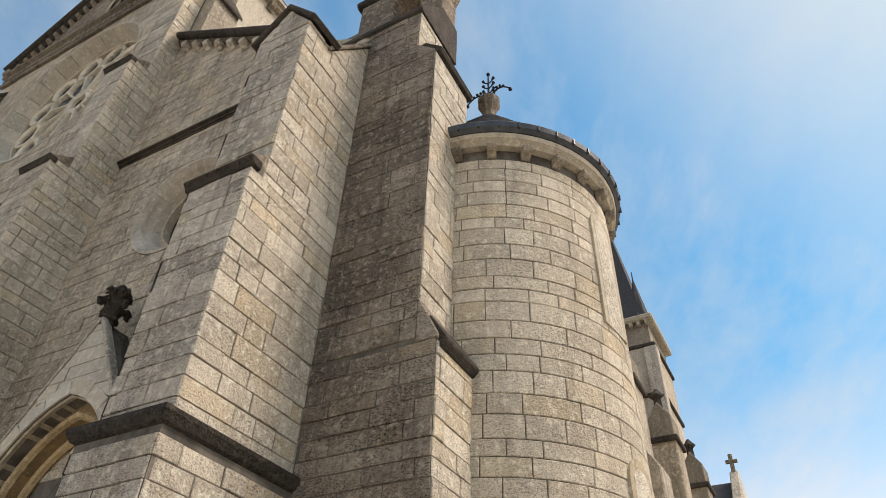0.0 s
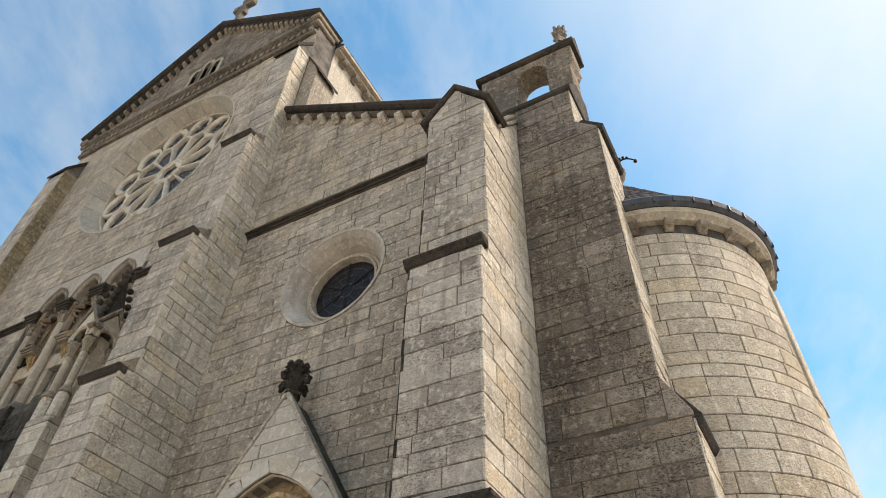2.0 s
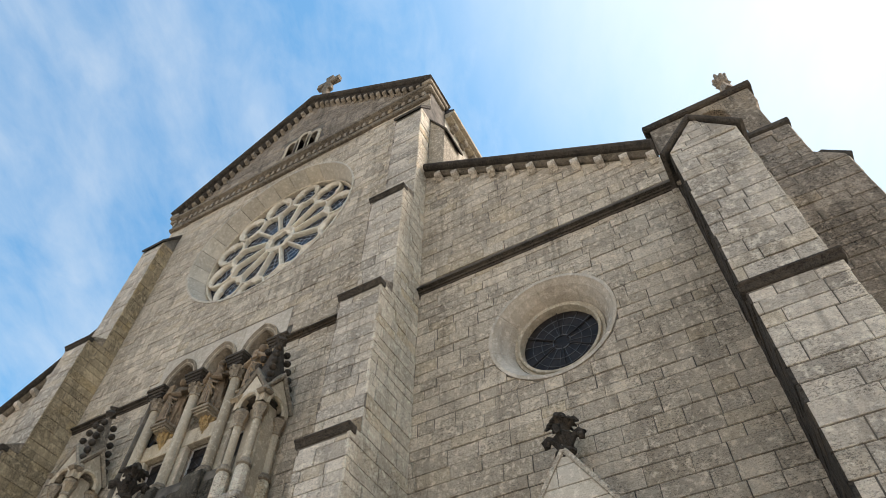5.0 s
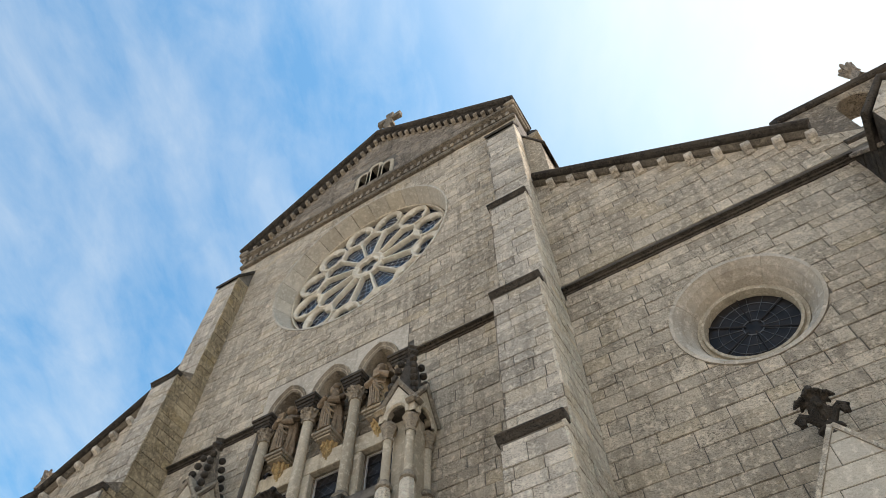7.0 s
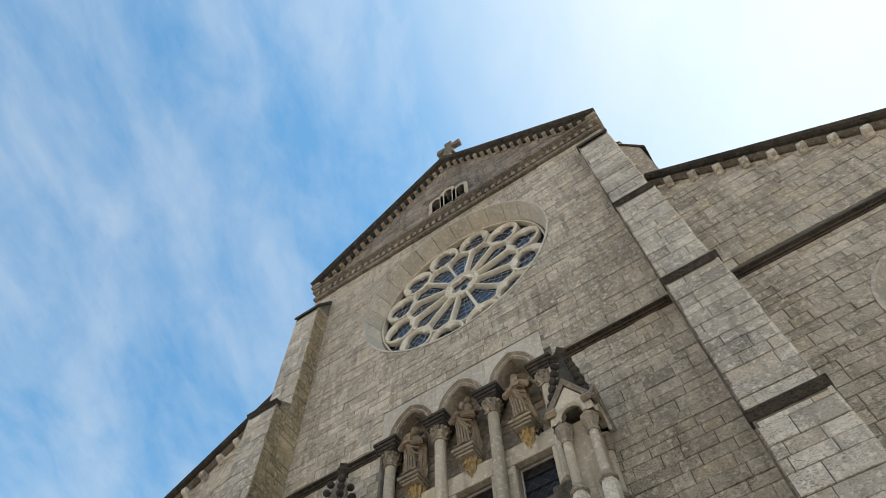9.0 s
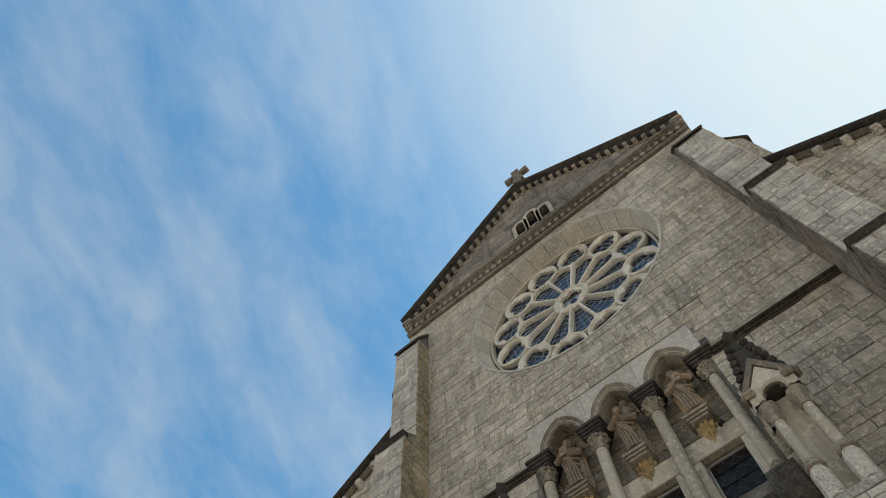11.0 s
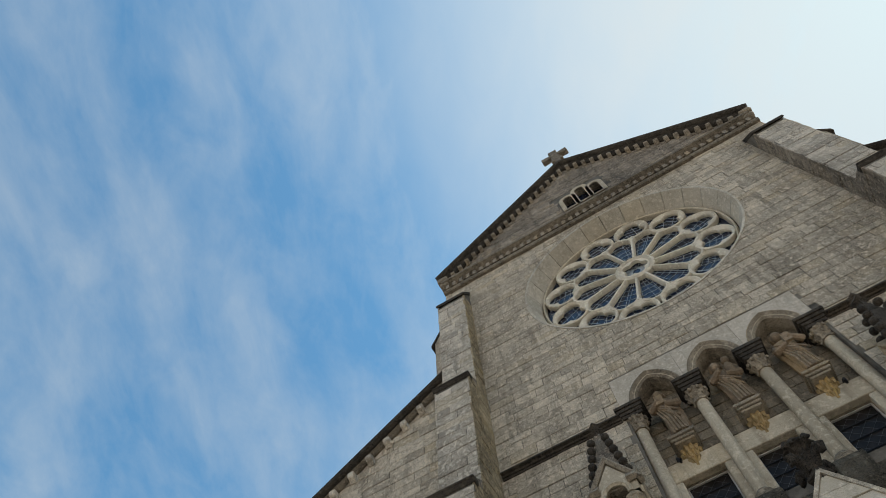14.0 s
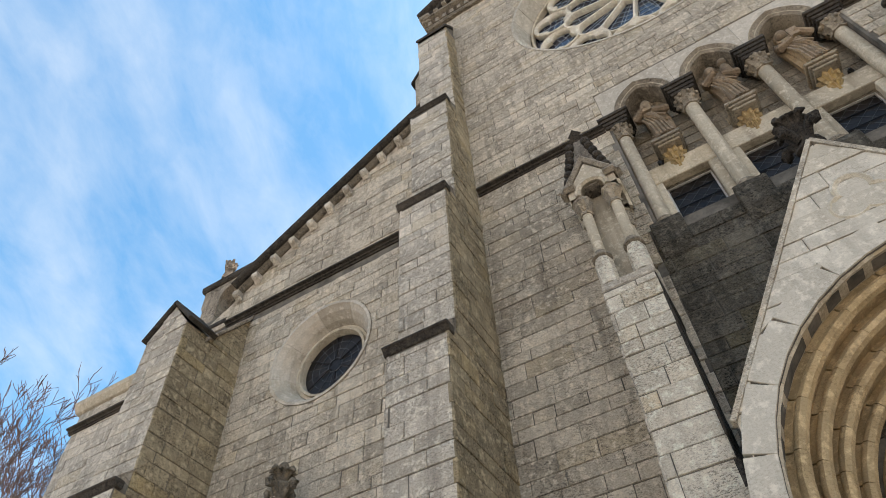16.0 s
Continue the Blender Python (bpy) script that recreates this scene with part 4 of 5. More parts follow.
        fr.sweep(prof, [(0.0, -r - 0.014), (0.1, -r - 0.014), (0.1, -r + 0.1), (0.0, -r + 0.1)])
        fr.v = [tuple(m @ Vector(p)) for p in fr.v]
        part("surround", fr, LIME_DRESSED, w)
        pn = Solid().prism([(-0.2, z0), (0.2, z0)] + arc(0, z1, 0.2, 0, 180, 8), -r - 0.018, -r + 0.02)
        pn.v = [tuple(m @ Vector(p)) for p in pn.v]
        part("pane", pn, LIME_PALE, w)

    t.location.z = -0.31
    c.location.z -= 0.31


stair_tower()

# ---- rose window ----
def rose_window():
    cx, cz, R = ROSE
    w = thing("window_rose", (cx, 0.3, cz), "large rose window of pale stone tracery with twelve petals and leaded blue glass", "window", kind="structure")

    def tracery(name, solid, *rest, **more):
        """Thin bars: the depth of the stone is drawn in towards the glass."""
        solid.v = [(cx + (x - cx) * 1.1, 0.565 - (0.44 - y) * 0.75, cz + (z - cz) * 1.1) for x, y, z in solid.v]
        return part(name, solid, *rest, **more)

    ring = arc(cx, cz, 1.0, 0, 360, 96)[:-1]
    scale = lambda r: [(cx + (x - cx) * r, cz + (z - cz) * r) for x, z in ring]
    # voussoirs of the splayed surround
    n = 28
    for i in range(n):
        a0, a1 = 360 * i / n + 0.15, 360 * (i + 1) / n - 0.15
        v = []
        for q, y in ((R, -0.028), (R - 0.05, -0.028), (2.52, 0.48), (R, 0.50)):
            for k in range(4):
                a = radians(a0 + (a1 - a0) * k / 3)
                v.append((cx + q * math.cos(a), y, cz + q * math.sin(a)))
        f = [(4 * j + k, 4 * j + k + 1, 4 * ((j + 1) % 4) + k + 1, 4 * ((j + 1) % 4) + k) for j in range(4) for k in range(3)] + [(0, 4, 8, 12), (3, 15, 11, 7)]
        part("voussoir", Solid().add(v, f), LIME_SLAB, w)
    part("outer_moulding", Solid().sweep(scale(2.43), [(0.0, 0.48), (0.01, 0.43), (0.04, 0.41), (0.07, 0.45), (0.09, 0.62), (0.0, 0.62)], closed=True), LIME_DRESSED, w, smooth=True)
    hub = Solid().sweep(scale(0.34), [(0.0, 0.28), (0.06, 0.23), (0.12, 0.28), (0.12, 0.44), (0.0, 0.44)], closed=True)
    tracery("hub", hub, LIME_TRACERY, w, "pale stone hub ring", smooth=True)
    # the hub's own foils
    s = Solid()
    nn = 48
    v, f = [], []
    for i in range(nn):
        a = 2 * math.pi * i / nn
        q = 0.22 + 0.09 * abs(math.cos(2.5 * a))
        for rr, y in ((0.36, 0.29), (q, 0.29), (q, 0.42), (0.36, 0.42)):
            v.append((cx + rr * math.cos(a), y, cz + rr * math.sin(a)))
    f = [(4 * i + j, 4 * i + (j + 1) % 4, 4 * ((i + 1) % nn) + (j + 1) % 4, 4 * ((i + 1) % nn) + j) for i in range(nn) for j in range(4)]
    tracery("hub_foil", s.add(v, f), LIME_TRACERY, w)
    for i in range(12):
        a = radians(30 * i + 15)
        ca, sa = math.cos(a), math.sin(a)
        # spoke with a rounded front
        s = Solid()
        p0, p1 = (cx + 0.44 * ca, cz + 0.44 * sa), (cx + 1.34 * ca, cz + 1.34 * sa)
        s.sweep([p0, p1], [(-0.04, 0.34), (-0.02, 0.25), (0.02, 0.25), (0.04, 0.34), (0.04, 0.44), (-0.04, 0.44)])
        tracery("spoke", s, LIME_TRACERY, w)
        # round head between two spokes
        b = radians(30 * i + 30)
        hc = (cx + 1.20 * math.cos(b), cz + 1.20 * math.sin(b))
        head = arc(hc[0], hc[1], 0.285, 30 * i + 30 - 95, 30 * i + 30 + 95, 12)
        tracery("petal_head", Solid().sweep(head, [(-0.005, 0.34), (0.015, 0.26), (0.045, 0.26), (0.07, 0.34), (0.07, 0.44), (-0.005, 0.44)]), LIME_TRACERY, w, smooth=True)
        # foiled eye in the outer circle
        ec = (cx + 1.775 * math.cos(a), cz + 1.775 * math.sin(a))
        v, f, m = [], [], 60
        for k in range(m):
            t = 2 * math.pi * k / m
            lob = 0.235 + 0.135 * abs(math.cos(1.5 * t)) ** 0.8
            for rr, y in ((0.445, 0.36), (0.435, 0.27), (0.405, 0.25), (lob, 0.31), (lob - 0.012, 0.36), (lob, 0.44), (0.44, 0.44)):
                v.append((ec[0] + rr * math.cos(t + a), y, ec[1] + rr * math.sin(t + a)))
        f = [(7 * k + j, 7 * k + (j + 1) % 7, 7 * ((k + 1) % m) + (j + 1) % 7, 7 * ((k + 1) % m) + j) for k in range(m) for j in range(7)]
        tracery("foiled_eye", Solid().add(v, f), LIME_TRACERY, w)
    part("pane", Solid().prism(scale(2.45), 0.58, 0.60), ROSE_GLASS, w, "leaded blue glass")
    # leading
    ld = Solid()
    rng = random.Random(3)
    for rr in (0.62, 0.8, 0.98, 1.16, 1.34, 1.5, 1.66, 1.8, 1.95, 2.1, 2.25):
        pts = [(cx + rr * (1 + 0.012 * math.sin(24 * t)) * math.cos(t), 0.572, cz + rr * (1 + 0.012 * math.sin(24 * t)) * math.sin(t)) for t in [2 * math.pi * k / 96 for k in range(97)]]
        ld.tube(pts, 0.006, 4)
    for k in range(48):
        a = 2 * math.pi * (k + 0.5) / 48
        d = rng.uniform(-0.09, 0.09)
        ld.tube([(cx + q * math.cos(a + d * (q - 0.5)), 0.572, cz + q * math.sin(a + d * (q - 0.5))) for q in (0.1, 0.8, 1.4, 2.35)], 0.006, 4)
        a2 = a + 0.2
        ld.tube([(cx + 1.4 * math.cos(a), 0.572, cz + 1.4 * math.sin(a)), (cx + 2.35 * math.cos(a2), 0.572, cz + 2.35 * math.sin(a2))], 0.006, 4)
    part("leading", ld, COPPER, w, "pale lead lines")


rose_window()


def oculus(side):
    cx, cz, R = OCULUS_X * side, OCULUS_ZS[side], OCULUS_R
    w = thing("window_oculus", (cx, 0.3, cz), "round window in a deep splayed pale stone reveal with dark leaded glass", "window", "aisle oculi", "structure")
    n = 8
    for i in range(n):
        a0, a1 = 360 * i / n + 10.15, 360 * (i + 1) / n + 9.85
        v = []
        ring = ((R, -0.03), (R - 0.05, -0.03), (R - 0.075, 0.0), (R - 0.14, 0.06), (0.80, 0.20), (0.74, 0.36), (R, 0.36))
        for q, y in ring:
            for k in range(9):
                a = radians(a0 + (a1 - a0) * k / 8)
                v.append((cx + q * math.cos(a), y, cz + q * math.sin(a)))
        n_r = len(ring)
        f = [(9 * j + k, 9 * j + k + 1, 9 * ((j + 1) % n_r) + k + 1, 9 * ((j + 1) % n_r) + k) for j in range(n_r) for k in range(8)] + [tuple(9 * j for j in range(n_r)), tuple(9 * j + 8 for j in reversed(range(n_r)))]
        part("voussoir", Solid().add(v, f), LIME_SMOOTH, w)
    c = [(cx + 0.62 * math.cos(2 * math.pi * k / 48), cz + 0.62 * math.sin(2 * math.pi * k / 48)) for k in range(48)]
    part("inner_moulding", Solid().sweep(c, [(0.0, 0.34), (0.02, 0.28), (0.06, 0.28), (0.07, 0.33), (0.12, 0.31), (0.16, 0.5), (0.0, 0.5)], closed=True), LIME_DRESSED, w, smooth=True)
    part("pane", Solid().prism([(cx + 0.64 * math.cos(2 * math.pi * k / 48), cz + 0.64 * math.sin(2 * math.pi * k / 48)) for k in range(48)], 0.42, 0.44), DARK_GLASS, w, "dark leaded glass")
    ld = Solid()
    for k in range(16):
        a = math.pi * (k + 0.5) / 8
        ld.tube([(cx + 0.14 * math.cos(a), 0.414, cz + 0.14 * math.sin(a)), (cx + 0.62 * math.cos(a), 0.414, cz + 0.62 * math.sin(a))], 0.005, 4)
    for q in (0.14, 0.33, 0.48):
        ld.tube([(cx + q * math.cos(t), 0.414, cz + q * math.sin(t)) for t in [2 * math.pi * k / 32 for k in range(33)]], 0.006 if q > 0.2 else 0.012, 4)
    part("leading", ld, LEAD, w)
    bars = Solid()
    for k in range(6):
        a = math.pi * (k + 0.5) / 3
        bars.tube([(cx + 0.1 * math.cos(a), 0.40, cz + 0.1 * math.sin(a)), (cx + 0.63 * math.cos(a), 0.40, cz + 0.63 * math.sin(a))], 0.012, 4)
    part("glazing_bars", bars, IRON, w)


for side in (1, -1):
    oculus(side)


# ---- statue arcade over the main door ----
recess = thing("niche_recess", (0, 0.5, 8.9), "recessed arcade back wall of small limestone blocks above the main door", "wall", kind="structure")
win = [[(cx - 0.33, 8.80), (cx + 0.33, 8.80), (cx + 0.33, 10.02), (cx - 0.33, 10.02)] for cx in NICHE_X]
# Carved-stone tone, darkened for soot and for the shade inside the recess.
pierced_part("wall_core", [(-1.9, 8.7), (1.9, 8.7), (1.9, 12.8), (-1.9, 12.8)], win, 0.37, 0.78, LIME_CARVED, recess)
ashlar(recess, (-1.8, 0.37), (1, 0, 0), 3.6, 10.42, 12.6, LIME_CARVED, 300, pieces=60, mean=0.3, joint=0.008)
part("sill", Solid().prism_x([(0.0, 8.725), (0.0, 8.7), (0.8, 8.7), (0.8, 8.76), (0.34, 8.76)], -1.78, 1.78), LIME_CARVED, recess, bevel=0.01)
for cx in NICHE_X:
    part("lintel", Solid().box(cx - 0.557, cx + 0.557, 0.22, 0.368, 10.02, 10.40), LIME_DRESSED, recess, "pale flat window lintel", bevel=0.012)
    for sg in (-1, 1):
        part("jamb", Solid().box(cx + sg * 0.444 - 0.112, cx + sg * 0.444 + 0.112, 0.22, 0.368, 8.74, 10.018), LIME_DRESSED, recess, "pale dressed window jamb", bevel=0.02)
    # hooded round arch of the niche
    a = pointed(cx, 11.78, 0.42, 0.62, 8)
    part("arch_hood", Solid().sweep(a, [(-0.06, 0.36), (-0.06, 0.02), (0.0, -0.02), (0.02, -0.035), (0.05, -0.06), (0.07, -0.05), (0.08, 0.0), (0.08, 0.05), (0.0, 0.36)]), LIME_CARVED, recess, "weathered arch hood", smooth=True)
    part("arch_soffit", Solid().sweep(a, [(-0.02, 0.44), (-0.02, -0.015), (0.03, -0.016), (0.02, 0.44)]), LIME_DRESSED, recess, "pale arch stones")
    # smooth block in which the arch is cut
    x0, x1 = cx - 0.557 - (0.12 if cx < -1 else 0), cx + 0.557 + (0.12 if cx > 1 else 0)
    low = [(x1, 11.72), (x1, 12.68), (x0, 12.68), (x0, 11.72), (cx - 0.43, 11.72)]
    part("arch_block", pierced(low + pointed(cx, 11.78, 0.43, 0.63, 8)[::-1] + [(cx + 0.43, 11.72)], [], -0.014, 0.03), LIME_SMOOTH, recess, "smooth grey dressed block round the arch")


def window_small(cx, i):
    w = thing("window_%d" % i, (cx, 0.6, 9.06), "square-headed dark leaded window with a pale thin frame", "window", "windows over the main door", "structure")
    o = [(cx - 0.33, 8.80), (cx + 0.33, 8.80), (cx + 0.33, 10.02), (cx - 0.33, 10.02)]
    part("window_frame", Solid().sweep(o, [(-0.022, 0.40), (0.02, 0.40), (0.02, 0.44), (-0.022, 0.44)], closed=True), WHITE_METAL, w, "thin pale frame")
    part("pane", Solid().box(cx - 0.33, cx + 0.33, 0.43, 0.45, 8.80, 10.02), DARK_GLASS, w)
    b = Solid()
    for k in range(1, 5):
        b.box(cx - 0.32, cx + 0.32, 0.405, 0.416, 8.80 + 0.25 * k - 0.009, 8.80 + 0.25 * k + 0.009)
    part("saddle_bars", b, IRON, w)
    ld = Solid()
    for k in range(-5, 8):
        for sg in (1, -1):
            p = []
            for u in (0.0, 1.0):
                x = -0.32 + 0.64 * u
                z = 9.06 + 0.17 * k + (0.6 * u if sg > 0 else 0.6 - 0.6 * u)
                p.append((x, z))
            (xa, za), (xb, zb) = p
            if za > zb:
                (xa, za), (xb, zb) = (xb, zb), (xa, za)
            lo, hi = 8.82, 10.0
            if zb < lo or za > hi:
                continue
            f0, f1 = max(0, (lo - za) / (zb - za)), min(1, (hi - za) / (zb - za))
            ld.tube([(cx + xa + (xb - xa) * f0, 0.424, za + (zb - za) * f0), (cx + xa + (xb - xa) * f1, 0.424, za + (zb - za) * f1)], 0.0028, 4)
    part("leading", ld, LEAD, w)


for i, cx in enumerate(NICHE_X):
    window_small(cx, i + 1)


def column(cx, cy, z0, z1, r, group, label="round pale stone column with a carved leaf capital", cap=0.42, abacus=True, sc=1.0):
    """A column with its base, shaft, necking, carved bell and moulded abacus."""
    c = thing("column", (cx, cy, z0), label, "column", group)
    part("column_base", Solid().lathe(cx, cy, [(r * 1.75, z0), (r * 1.75, z0 + 0.05 * sc), (r * 1.5, z0 + 0.08 * sc), (r * 1.55, z0 + 0.12 * sc), (r * 1.2, z0 + 0.17 * sc), (r, z0 + 0.2 * sc)], 20), LIME_CARVED, c, smooth=True)
    part("shaft", Solid().lathe(cx, cy, [(r, z0 + 0.18 * sc), (r, z1 - cap)], 24), LIME_DRESSED, c, smooth=True)
    part("capital", Solid().lathe(cx, cy, [(r * 1.25, z1 - cap), (r * 1.3, z1 - cap + 0.03 * sc), (r * 1.05, z1 - cap + 0.06 * sc), (r * 1.2, z1 - 0.75 * cap), (r * 1.65, z1 - 0.55 * cap), (r * 1.5, z1 - 0.5 * cap), (r * 1.85, z1 - 0.34 * cap)], 24, lobes=8, depth=0.10), LIME_CARVED, c, "carved leaf capital", smooth=True)
    lv = Solid()
    for k in range(8):
        a = math.pi * k / 4 + 0.39
        lv.ball((cx + r * 1.75 * math.cos(a), cy + r * 1.75 * math.sin(a), z1 - 0.42 * cap), r * 0.3, 6, 1.3)
        lv.ball((cx + r * 1.38 * math.cos(a + 0.39), cy + r * 1.38 * math.sin(a + 0.39), z1 - 0.66 * cap), r * 0.26, 6, 1.3)
    part("leaves", lv, LIME_CARVED, c)
    if abacus:
        s = Solid()
        z = z1 - 0.33 * cap
        for h, o in ((0.30, 1.75), (0.28, 1.95), (0.30, 2.2), (0.28, 2.45)):
            s.box(cx - r * o, cx + r * o, cy - r * o, cy + r * o, z, z + h * 0.33 * cap * 1.0 + 0.03 * sc)
            z += h * 0.33 * cap + 0.03 * sc
        part("abacus", s, LIME_DARK, c, "blackened moulded abacus", bevel=0.004)
    return c


for cx in (-1.66, -0.56, 0.56, 1.66):
    column(cx, 0.14, 8.95, 11.66, 0.105, "arcade columns")
    b = thing("corbel_block", (cx, 0.05, 8.5), "dark stone corbel block under an arcade column", "corbel", "column corbels")
    part("block", Solid().prism_x([(0.3, 8.94), (-0.09, 8.94), (-0.11, 8.84), (-0.09, 8.5), (-0.02, 8.3), (0.3, 8.3)], cx - 0.21, cx + 0.21), LIME_MOSS, b, bevel=0.015)


def statue(cx, kind):
    z0 = 10.68
    rng = random.Random(20 + kind)
    s = Solid()
    prof = [(0.17, 0.0), (0.20, 0.06), (0.185, 0.3), (0.18, 0.55), (0.20, 0.8), (0.215, 0.92), (0.17, 1.02), (0.085, 1.08), (0.07, 1.12)]
    n = 48
    v = []
    prof = [(float(np.interp(h, [p[1] for p in prof], [p[0] for p in prof])), float(h)) for h in np.linspace(0, 1.12, 30)]
    for j, (r, z) in enumerate(prof):
        for i in range(n):
            a = 2 * math.pi * i / n
            fold = 0.17 * math.sin(7 * a + 3.2 * z + kind) + 0.09 * math.sin(14 * a - 5 * z)
            fold *= max(0.15, 1 - z / 1.15)
            q = r * (1 + fold)
            sway = 0.05 * math.sin(3.0 * z + kind)
            v.append((cx + q * math.cos(a) * 0.92 + sway, 0.2 + q * math.sin(a) * 0.8, z0 + z))
    f = [(j * n + i, j * n + (i + 1) % n, (j + 1) * n + (i + 1) % n, (j + 1) * n + i) for j in range(len(prof) - 1) for i in range(n)] + [tuple(range(n - 1, -1, -1))]
    s.add(v, f)
    hx = cx + 0.05 * math.sin(3.3 + kind)
    s.ball((hx, 0.15, z0 + 1.22), 0.095, 12, 1.25)
    for k in range(3):
        s.tube([(cx - 0.19 + 0.04 * k, 0.04, z0 + 0.92 - 0.06 * k), (cx + 0.02 * k, -0.04 - 0.015 * k, z0 + 0.66 - 0.1 * k), (cx + 0.18 - 0.02 * k, 0.03, z0 + 0.58 - 0.16 * k)], [0.025, 0.034, 0.022], 6)
    s.ball((hx, 0.22, z0 + 1.25), 0.118, 12, 1.15)
    sg = 1 if kind != 2 else -1
    s.tube([(cx + sg * 0.2, 0.15, z0 + 0.92), (cx + sg * 0.22, 0.02, z0 + 0.72), (cx + sg * 0.02, -0.04, z0 + 0.74)], [0.075, 0.07, 0.05], 8)
    s.tube([(cx - sg * 0.2, 0.15, z0 + 0.92), (cx - sg * 0.23, 0.02, z0 + 0.78), (cx - sg * 0.04, -0.06, z0 + 0.88)], [0.075, 0.065, 0.05], 8)
    for k in range(5):
        a = -0.6 + 0.3 * k
        s.tube([(cx + 0.16 * math.sin(a) - 0.08, 0.05 - 0.02 * k, z0 + 0.75), (cx + 0.17 * math.sin(a), 0.06 - 0.1 * math.cos(a), z0 + 0.4), (cx + 0.19 * math.sin(a) + 0.03, 0.06 - 0.12 * math.cos(a), z0 + 0.02)], [0.018, 0.024, 0.03], 5)
    if kind == 1:
        s.lathe(cx + 0.13, 0.02, [(0.05, z0 + 0.72), (0.085, z0 + 0.8), (0.08, z0 + 0.95), (0.05, z0 + 1.03)], 10)
        s.ball((cx + 0.14, 0.0, z0 + 1.1), 0.075, 10)
    else:
        s.box(cx - sg * 0.03 - 0.07, cx - sg * 0.03 + 0.07, -0.08, -0.03, z0 + 0.76, z0 + 0.97)
    o = part("statue", s, STATUE, None, smooth=True)
    o.data.transform(Matrix.Translation((-cx, -0.2, -z0)))
    o.location = (cx, 0.2, z0)
    tagged(o, ("brown weathered stone statue of a robed figure with a book", "brown weathered stone statue of a robed figure carrying a child", "brown weathered stone statue of a robed figure holding a scroll")[kind], "statue", "niche statues")
    b = thing("statue_bracket", (cx, 0.2, 10.2), "carved ochre stone bracket under a statue", "bracket", "statue brackets")
    t = Solid()
    for z, h, o in ((10.62, 0.06, 0.225), (10.57, 0.05, 0.195), (10.52, 0.05, 0.165)):
        t.prism([(cx - o, z), (cx + o, z), (cx + o, z + h), (cx - o, z + h)], 0.2 - o * 1.15, 0.42)
    part("moulded_top", t, LIME_CARVED, b, "grey moulded top", bevel=0.008)
    t = Solid().lathe(cx, 0.26, [(0.015, 10.14), (0.05, 10.18), (0.045, 10.22), (0.085, 10.27), (0.095, 10.33), (0.13, 10.40), (0.15, 10.47), (0.16, 10.52)], 40, lobes=10, depth=0.16)
    part("carving", t, GILT, b, "ochre leaf carving", smooth=True)
    for k in range(6):
        a = math.pi + math.pi * k / 5
        part("leaf_knob", Solid().ball((cx + 0.135 * math.cos(a), 0.24 + 0.135 * math.sin(a), 10.44), 0.028, 6, 1.5).ball((cx + 0.09 * math.cos(a + 0.3), 0.25 + 0.09 * math.sin(a + 0.3), 10.33), 0.024, 6, 1.4), GILT, b)


for i, cx in enumerate(NICHE_X):
    statue(cx, i)
for cx, m in ((-1.46, -1), (1.46, 1)):
    g = thing("iron_bracket", (cx - m * 0.12, 0.3, 10.3), "small black iron bracket on the niche wall", "bracket", "iron brackets")
    x = cx - m * 0.1
    part("arm", Solid().tube([(x, 0.42, 10.5), (x, 0.18, 10.42), (x - m * 0.03, 0.1, 10.25), (x - m * 0.05, 0.06, 10.28)], [0.02, 0.03, 0.022, 0.018], 6), IRON, g)


